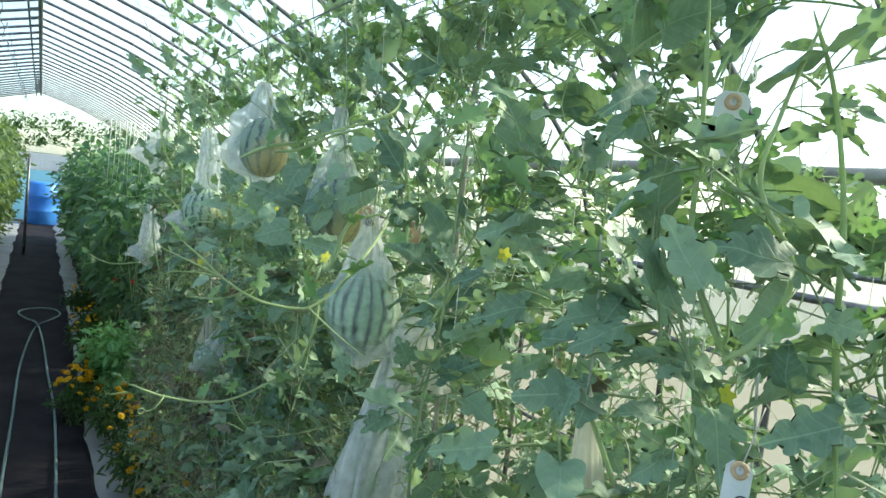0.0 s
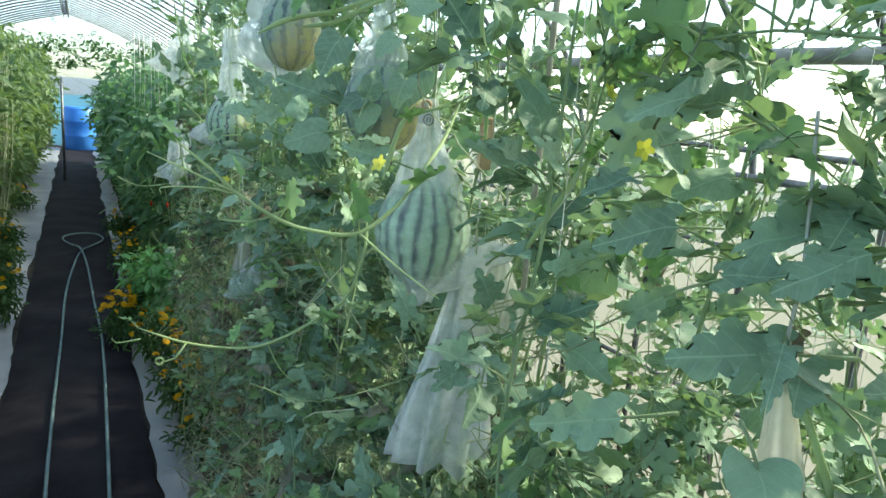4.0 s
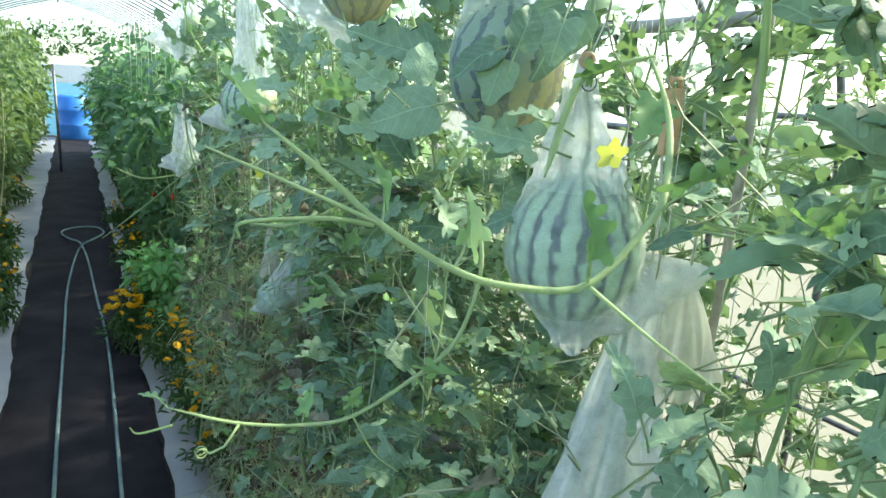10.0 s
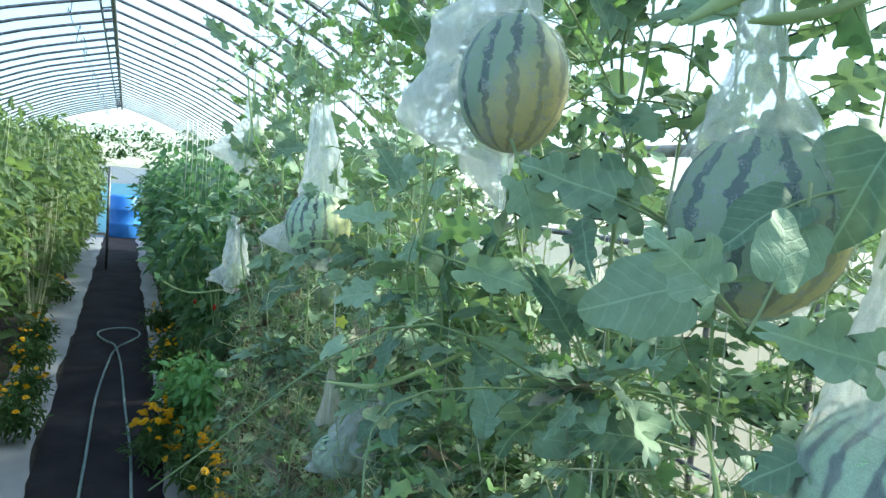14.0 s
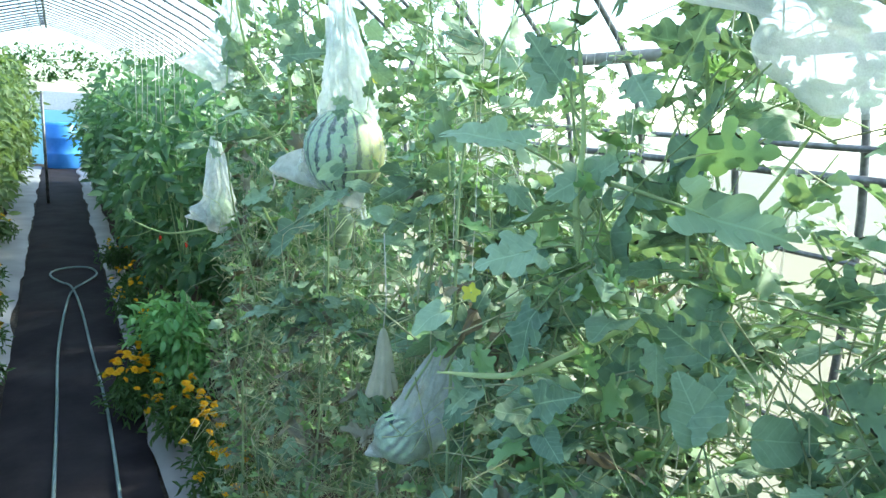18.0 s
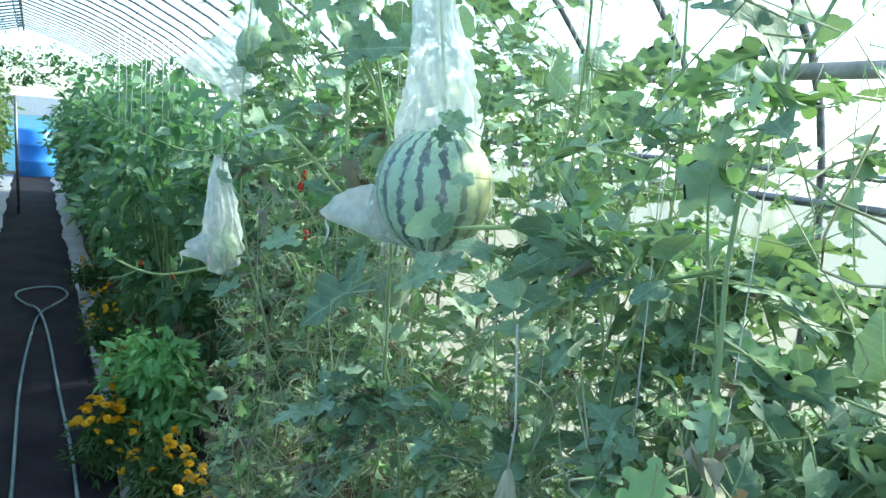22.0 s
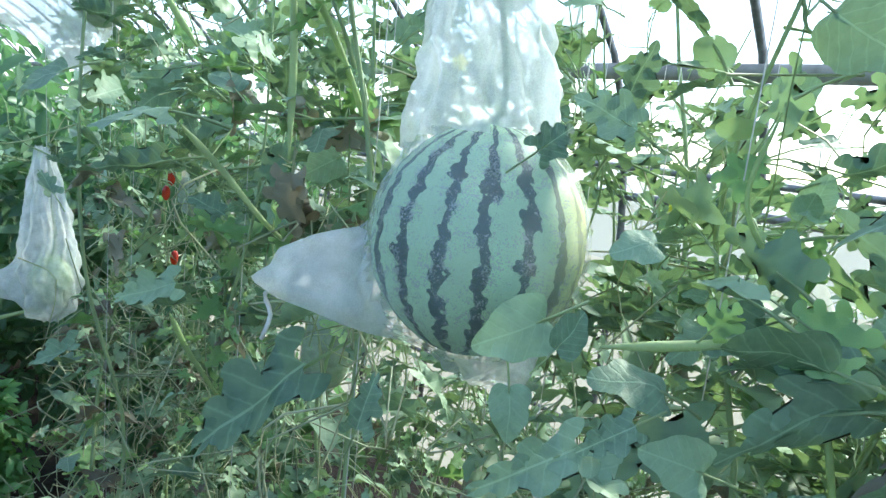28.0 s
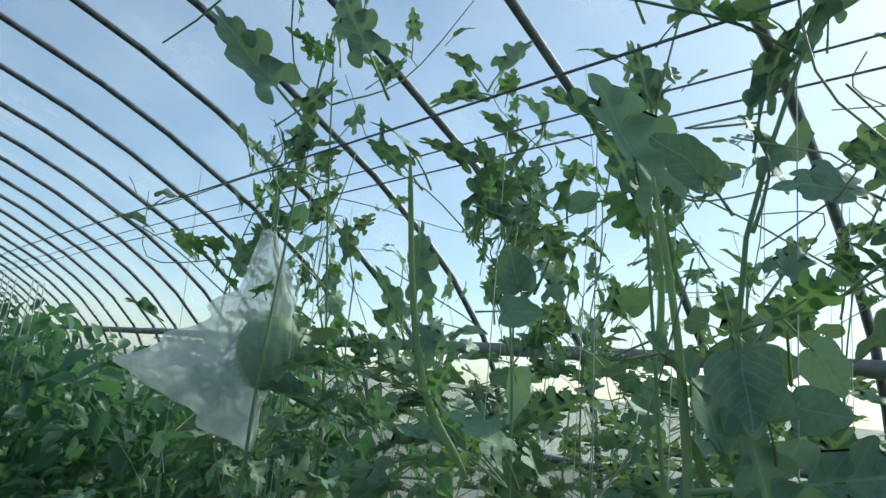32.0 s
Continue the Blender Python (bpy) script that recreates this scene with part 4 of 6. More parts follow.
LEAF8 = ([(0, 0, 0), (0.22, 0.3, 0.08), (0.2, 0.65, 0.03), (0, 1, -0.2), (-0.2, 0.65, 0.03), (-0.22, 0.3, 0.08), (0, 0.5, -0.03)],
         [(0, 1, 6), (1, 2, 6), (2, 3, 6), (3, 4, 6), (4, 5, 6), (5, 0, 6)])
LEAFNARROW = ([(0, 0, 0), (0.11, 0.3, 0.04), (0.09, 0.7, 0.0), (0, 1, -0.25), (-0.09, 0.7, 0.0), (-0.11, 0.3, 0.04)], [(0, 1, 2, 3), (0, 3, 4, 5)])


def bush_stem(height, seed, n=5, mat=M_STEM):
    rng = random.Random(seed)
    g = Geo()
    for _ in range(n):
        a = Vector((rng.uniform(-.03, .03), rng.uniform(-.03, .03), 0))
        b = Vector((rng.uniform(-.2, .2), rng.uniform(-.2, .2), height * rng.uniform(0.7, 1.0)))
        v, f = tube(smooth_path([a, a.lerp(b, 0.5) + Vector((rng.uniform(-.06, .06), rng.uniform(-.06, .06), 0)), b], 8), [0.0075 - 0.0009 * i for i in range(8)], 5)
        g.add(v, f)
    return g.mesh("stem", mat)


PEPPER = [(bush_mesh("foliage", 520, 0.30, 0.26, 0.12, 1.5, 0.105, LEAF8, M_BUSH, s, 19, 1.0, 0.45), bush_stem(1.45, s, 8)) for s in (41, 42, 43, 44)]
TALL = [(bush_mesh("foliage", 470, 0.27, 0.3, 0.35, 1.95, 0.090, LEAF8, M_TALL, s, 17, 0.9, 0.6), bush_stem(2.05, s, 16, M_DRY)) for s in (51, 52, 53, 54)]
k = 0
for j in range(24):
    for x in (0.70, 1.25):
        y = 3.95 + 0.45 * j
        if x < 1 and j == 0:
            continue
        if x < 1 and j < 4:
            x += 0.58 - 0.13 * j
        meshes = PEPPER[k % 4]
        k += 1
        th = thing("pepper_plant", (x + RNG.uniform(-.06, .06), y + RNG.uniform(-.1, .1), 0), "tall bushy pepper plant with dark green leaves", "pepper plant", "pepper plants along the aisle")
        th.rotation_euler.z = RNG.uniform(0, 6.28)
        th.scale = (1, 1, RNG.uniform(0.88, 1.2))
        part("foliage", meshes[0], th)
        part("stem", meshes[1], th)
for j in range(30):
    for x in (-0.88, -1.4):
        y = 2.4 + 0.45 * j
        if y > 7.0:
            x += 0.20
        meshes = TALL[k % 4]
        k += 1
        th = thing("climbing_plant", (x + RNG.uniform(-.06, .06), y + RNG.uniform(-.1, .1), 0), "tall yellow-green climbing plant on the far side of the aisle", "climbing plant", "climbing plants across the aisle")
        th.rotation_euler.z = RNG.uniform(0, 6.28)
        th.scale = (1, 1, RNG.uniform(0.82, 1.1))
        part("foliage", meshes[0], th)
        part("stem", meshes[1], th)


# ---- marigolds and basil ----
def marigold_meshes(seed):
    rng = random.Random(seed)
    fol = bush_mesh("foliage", 620, 0.07, 0.12, 0.10, 0.20, 0.05, LEAFNARROW, M_MARI, seed, 16, 0.5)
    return fol


def flower_mesh(seed):
    rng = random.Random(seed)
    g = Geo()
    for ring, (n, r, z) in enumerate(((11, 1.0, 0.0), (9, 0.75, 0.25), (6, 0.45, 0.42))):
        for i in range(n):
            a = 2 * math.pi * (i + 0.5 * ring) / n + rng.uniform(-.1, .1)
            w = 0.32
            d, s = Vector((math.cos(a), math.sin(a), 0)), Vector((-math.sin(a), math.cos(a), 0))
            g.add([Vector((0, 0, z - .1)), d * r * 0.6 - s * w * r + Vector((0, 0, z + .12)), d * r + Vector((0, 0, z + rng.uniform(-.1, .1))), d * r * 0.6 + s * w * r + Vector((0, 0, z + .12))], [(0, 1, 2, 3)])
    v, f = sphere((0, 0, 0.25), 0.4, 0.4, 0.3, 8, 5)
    g.add(v, f)
    return g.mesh("flower", M_PETAL)


MARI = [marigold_meshes(s) for s in (61, 62)]
FLOWER = [flower_mesh(s) for s in (65, 66)]


def marigold(x, y, flowers, seed):
    rng = random.Random(seed)
    th = thing("marigold", (x, y, 0.02), "low marigold plant with orange-yellow blossoms beside the mat", "flower", "marigolds along the aisle")
    part("foliage", MARI[seed % 2], th)
    for i in range(flowers):
        a_ = rng.uniform(0, 6.283)
        q_ = rng.random() ** 0.5
        p = Vector((0.14 * q_ * math.cos(a_), 0.19 * q_ * math.sin(a_), 0.33 - 0.14 * q_ * q_ + rng.uniform(-.03, .02)))
        part("flower", FLOWER[i % 2], th, m=Matrix.Translation(p) @ Euler((rng.uniform(-.7, .7), rng.uniform(-.9, .3), rng.uniform(0, 6))).to_matrix().to_4x4() @ Matrix.Scale(rng.uniform(0.016, 0.025), 4))
    return th


for i, (x, y, n_) in enumerate(((0.52, 3.05, 14), (0.50, 3.45, 22), (0.53, 3.80, 24), (0.44, 4.15, 20), (0.27, 4.55, 34), (0.40, 4.80, 16), (0.44, 5.35, 12), (0.42, 6.0, 14), (0.44, 6.6, 12), (0.42, 7.6, 9))):
    marigold(x, y, n_, 700 + i)
for i, (x, y) in enumerate(((-0.60, 4.3), (-0.44, 5.05), (-0.45, 5.6), (-0.50, 6.4), (-0.54, 7.2), (-0.55, 9.2))):
    marigold(x, y, 11, 720 + i)
basil = thing("basil_plant", (0.52, 4.68, 0.0), "bushy bright green basil plant beside the marigolds", "basil")
part("foliage", bush_mesh("foliage", 1900, 0.12, 0.14, 0.12, 0.50, 0.060, LEAF8, M_BASIL, 81, 22, 0.62), basil)
part("stem", bush_stem(0.4, 82), basil)


# ---- hose, far end ----
ZH = 0.052
hose = thing("garden_hose", (0.0, 0.0, 0.0), "pale grey-green garden hose doubled along the mat with a loop", "hose")
HOSE_LINE = smooth_path([(-0.02, -1.0, ZH), (-0.07, 1.0, ZH), (-0.08, 3.1, ZH), (-0.06, 4.6, ZH), (-0.05, 5.6, ZH), (0.0, 6.5, ZH), (0.055, 7.0, ZH), (0.14, 7.2, ZH), (0.25, 7.48, ZH), (0.2, 7.75, ZH), (0.05, 7.8, ZH),
                         (-0.08, 7.7, ZH), (-0.10, 7.52, ZH), (-0.03, 7.25, ZH + 0.01), (0.05, 7.02, ZH + 0.02), (0.10, 6.4, ZH), (0.13, 5.4, ZH), (0.16, 4.5, ZH), (0.14, 3.0, ZH), (0.10, 1.0, ZH), (0.05, -1.0, ZH)], 60)
TURN = [i for i, p in enumerate(HOSE_LINE) if p[1] > 6.9]
for name, a, b in (("hose_run", 0, TURN[0]), ("hose_loop", TURN[0], TURN[-1]), ("hose_run", TURN[-1], len(HOSE_LINE) - 1)):
    v, f = tube(HOSE_LINE[a:b + 1], 0.008, 8)
    part(name, Geo().add(v, f).mesh(name, M_HOSE), hose)
drum = thing("blue_drum", (0.08, 17.3, 0.02), "large bright blue plastic drum at the aisle's end", "drum")
prof = [(0.0, 0.0), (0.30, 0.0), (0.33, 0.03), (0.335, 0.3), (0.345, 0.32), (0.335, 0.34), (0.335, 0.62), (0.345, 0.64), (0.335, 0.66), (0.32, 0.9), (0.28, 0.95), (0.0, 0.95)]
vs = [(r * math.cos(2 * math.pi * s / 28), r * math.sin(2 * math.pi * s / 28), z) for r, z in prof for s in range(28)]
fs = [(i * 28 + s, i * 28 + (s + 1) % 28, (i + 1) * 28 + (s + 1) % 28, (i + 1) * 28 + s) for i in range(len(prof) - 1) for s in range(28)]
part("barrel", Geo().add(vs, fs).mesh("barrel", M_BLUE), drum)
v, f = tube([(-0.15, 12.0, 0), (-0.15, 12.0, 1.6)], 0.02, 8)
tagged(new("support_post", Geo().add(v, f).mesh("support_post", M_PIPE)), "thin dark steel post standing beside the mat", "post")


# ---- long shoots, tags, stakes ----
def shoot(name, path, r, label, tendrils=(), leaves=(), seed=0, hairs=True):
    """A fuzzy young shoot reaching into the aisle, with tendrils and small leaves."""
    rng = random.Random(seed)
    th = thing(name, path[0], label, "vine shoot", "young shoots")
    o = Vector(path[0])
    pts = smooth_path([Vector(p) - o for p in path], 40)
    v, f = tube(pts, [r * (1 - 0.45 * i / 39) * min(1.0, 0.25 + i / 6) * min(1.0, 0.35 + (39 - i) / 5) for i in range(40)], 8)
    part("stem", Geo().add(v, f).mesh("stem", M_SHOOT), th)
    if hairs:
        g = Geo()
        for _ in range(420):
            p = rng.choice(pts)
            d = Vector((rng.gauss(0, 1), rng.gauss(0, 1), rng.gauss(0, 1))).normalized()
            q = p + d * r * 0.7
            e = p + d * (r + rng.uniform(0.001, 0.0028))
            s = d.orthogonal().normalized() * 0.00018
            g.add([q - s, q + s, e], [(0, 1, 2)])
        tagged(part("fuzz", g.mesh("fuzz", M_SHOOT), th, "pale fuzz"), kind="stuff")
    for tp in tendrils:
        v, f = tube(smooth_path([Vector(p) - o for p in tp], 24), [0.0013 - 0.0008 * i / 23 for i in range(24)], 5)
        part("tendril", Geo().add(v, f).mesh("tendril", M_SHOOT), th)
    for at, d, size in leaves:
        part("leaf", rng.choice(YOUNG), th, m=leaf_pose(Vector(at) - o, d, size, rng))
    return th


def coil(c, r, h, turns, n=20):
    return [(c[0] + r * math.cos(6.28 * turns * i / n), c[1] + h * i / n, c[2] + r * math.sin(6.28 * turns * i / n)) for i in range(n)]


shoot("vine_shoot", [(0.52, 1.0, 1.64), (0.43, 0.88, 1.585), (0.361, 0.81, 1.544), (0.344, 0.805, 1.524), (0.303, 0.80, 1.497), (0.26, 0.805, 1.499), (0.229, 0.81, 1.509), (0.194, 0.815, 1.531), (0.172, 0.82, 1.551), (0.146, 0.825, 1.573)], 0.0024,
      "fuzzy pale green watermelon shoot reaching into the aisle", [[(0.194, 0.815, 1.531), (0.158, 0.815, 1.548), (0.122, 0.82, 1.564)], [(0.19, 0.815, 1.531), (0.166, 0.805, 1.537), (0.133, 0.805, 1.537), (0.131, 0.805, 1.531)], [(0.303, 0.80, 1.497), (0.335, 0.775, 1.468), (0.37, 0.755, 1.441)]],
      [((0.146, 0.825, 1.573), (-0.4, 0.3, 0.6), 0.020), ((0.152, 0.825, 1.569), (-0.6, 0.1, 0.3), 0.016), ((0.194, 0.815, 1.531), (0.1, 0.2, 1), 0.026), ((0.229, 0.81, 1.509), (0.5, 0.3, 0.7), 0.034), ((0.303, 0.80, 1.497), (-0.2, -0.1, 1), 0.038), ((0.35, 0.805, 1.53), (0.3, -0.5, 0.5), 0.042)], 1)
shoot("vine_shoot", [(0.45, 1.14, 1.47), (0.436, 1.105, 1.408), (0.412, 1.105, 1.337), (0.358, 1.10, 1.303), (0.295, 1.095, 1.279), (0.248, 1.105, 1.274), (0.187, 1.11, 1.287), (0.133, 1.115, 1.31)], 0.0026,
      "fuzzy pale green watermelon shoot reaching into the aisle", [[(0.19, 1.105, 1.287), (0.176, 1.105, 1.267)] + coil((0.158, 1.105, 1.264), 0.005, 0.01, 2), [(0.135, 1.105, 1.298), (0.109, 1.105, 1.296), (0.102, 1.105, 1.303)], [(0.295, 1.095, 1.279), (0.31, 1.075, 1.246), (0.332, 1.065, 1.226)]],
      [((0.133, 1.115, 1.31), (-0.5, 0.2, 0.5), 0.020), ((0.295, 1.095, 1.279), (0.0, -0.1, 1), 0.028), ((0.358, 1.10, 1.303), (0.3, -0.4, 0.3), 0.045), ((0.248, 1.105, 1.274), (0.4, 0.4, 0.8), 0.028)], 2)
shoot("vine_shoot", [(0.50, 3.32, 1.22), (0.409, 3.3, 1.199), (0.31, 3.3, 1.187), (0.253, 3.3, 1.201), (0.204, 3.3, 1.228)], 0.004,
      "fuzzy pale green watermelon shoot reaching into the aisle", [[(0.253, 3.3, 1.201), (0.21, 3.3, 1.185), (0.164, 3.3, 1.184)], [(0.33, 3.3, 1.187)] + coil((0.34, 3.28, 1.15), 0.012, 0.01, 1.5)],
      [((0.204, 3.3, 1.228), (-0.5, 0.2, 0.5), 0.03), ((0.33, 3.3, 1.187), (0, -0.1, 1), 0.04)], 3)
for pth, r_ in (([(0.251, 1.0, 1.683), (0.287, 1.0, 1.703), (0.338, 1.0, 1.718), (0.391, 1.0, 1.742), (0.50, 1.02, 1.79), (0.56, 1.1, 1.85)], 0.0034), ([(0.33, 1.68, 1.345), (0.392, 1.639, 1.348), (0.45, 1.614, 1.374), (0.509, 1.59, 1.41), (0.564, 1.572, 1.463), (0.628, 1.555, 1.539), (0.70, 1.55, 1.62)], 0.0034),
               ([(0.636, 2.75, 1.397), (0.80, 2.77, 1.45), (0.95, 2.74, 1.50), (1.1, 2.74, 1.57)], 0.0034), ([(0.376, 2.58, 1.569), (0.418, 2.58, 1.53), (0.47, 2.58, 1.477), (0.60, 2.66, 1.40)], 0.0036), ([(0.44, 2.74, 1.351), (0.462, 2.74, 1.306), (0.497, 2.74, 1.25), (0.56, 2.74, 1.15)], 0.0038), ([(0.431, 2.5, 1.703), (0.459, 2.5, 1.672), (0.507, 2.5, 1.593), (0.55, 2.52, 1.5)], 0.0036)):
    shoot("vine_runner", pth, r_, "long green watermelon runner slanting across the trellis", (), [(pth[1], (0.2, -0.6, 0.7), 0.030), (pth[2], (-0.3, -0.5, 0.6), 0.034), (pth[2], (0.5, 0.1, -0.4), 0.034), (pth[-1], (0.1, -0.4, 0.5), 0.04)], 40 + len(pth))

# thick pale main stems at the front of the row
for n_, (r_, pth) in enumerate((
    (0.0030, ((0.534, 0.248, 1.459), (0.528, 0.264, 1.585), (0.527, 0.273, 1.681), (0.516, 0.288, 1.771), (0.499, 0.305, 1.834))),
    (0.0028, ((0.446, 0.303, 1.559), (0.469, 0.291, 1.579), (0.489, 0.283, 1.633), (0.464, 0.304, 1.694), (0.475, 0.303, 1.752), (0.502, 0.294, 1.837))),
    (0.0032, ((0.462, 0.309, 1.557), (0.442, 0.326, 1.607), (0.433, 0.336, 1.65), (0.436, 0.341, 1.721), (0.436, 0.353, 1.844))),
    (0.0034, ((0.525, 0.443, 1.363), (0.502, 0.464, 1.429), (0.487, 0.477, 1.468))),
    (0.0030, ((0.45, 0.824, 1.579), (0.447, 0.831, 1.659), (0.441, 0.84, 1.729), (0.471, 0.831, 1.824), (0.498, 0.82, 1.882))),
    (0.0032, ((0.434, 0.741, 1.461), (0.493, 0.717, 1.574), (0.543, 0.696, 1.663), (0.58, 0.682, 1.747), (0.612, 0.668, 1.795))),
    (0.0034, ((0.426, 1.598, 1.472), (0.427, 1.61, 1.526), (0.437, 1.62, 1.588), (0.438, 1.641, 1.675))),
    (0.0030, ((0.426, 2.179, 1.492), (0.464, 2.149, 1.497), (0.502, 2.119, 1.504), (0.557, 2.075, 1.509), (0.602, 2.042, 1.523), (0.645, 2.014, 1.553))),
    (0.0026, ((0.582, 2.089, 1.362), (0.582, 2.117, 1.461), (0.574, 2.137, 1.509), (0.552, 2.17, 1.565), (0.573, 2.169, 1.624))),
    (0.0036, ((0.434, 2.499, 1.552), (0.428, 2.495, 1.644), (0.418, 2.497, 1.725), (0.408, 2.501, 1.784), (0.392, 2.508, 1.857))),
    (0.0040, ((0.429, 2.68, 1.645), (0.399, 2.702, 1.701), (0.381, 2.712, 1.773), (0.362, 2.718, 1.904))),
    (0.0030, ((0.521, 2.57, 1.751), (0.509, 2.564, 1.813), (0.49, 2.566, 1.869), (0.451, 2.578, 1.958))),
    (0.0034, ((0.393, 0.959, 1.528), (0.411, 0.956, 1.593), (0.427, 0.949, 1.609), (0.465, 0.932, 1.623))),
    (0.0026, ((0.566, 1.538, 1.328), (0.560, 1.556, 1.414), (0.568, 1.575, 1.49), (0.574, 1.594, 1.59), (0.586, 1.605, 1.663))),
    (0.0030, ((0.307, 1.02, 1.698), (0.34, 1.005, 1.707), (0.389, 0.983, 1.736), (0.419, 0.969, 1.748))),
)):
    shoot("climbing_vine", list(pth), r_, "thick pale green fuzzy watermelon stem climbing the row", (), [(pth[1], (0.3 - 0.2 * (n_ % 4), -0.5, 0.6), 0.030)], 60 + n_)

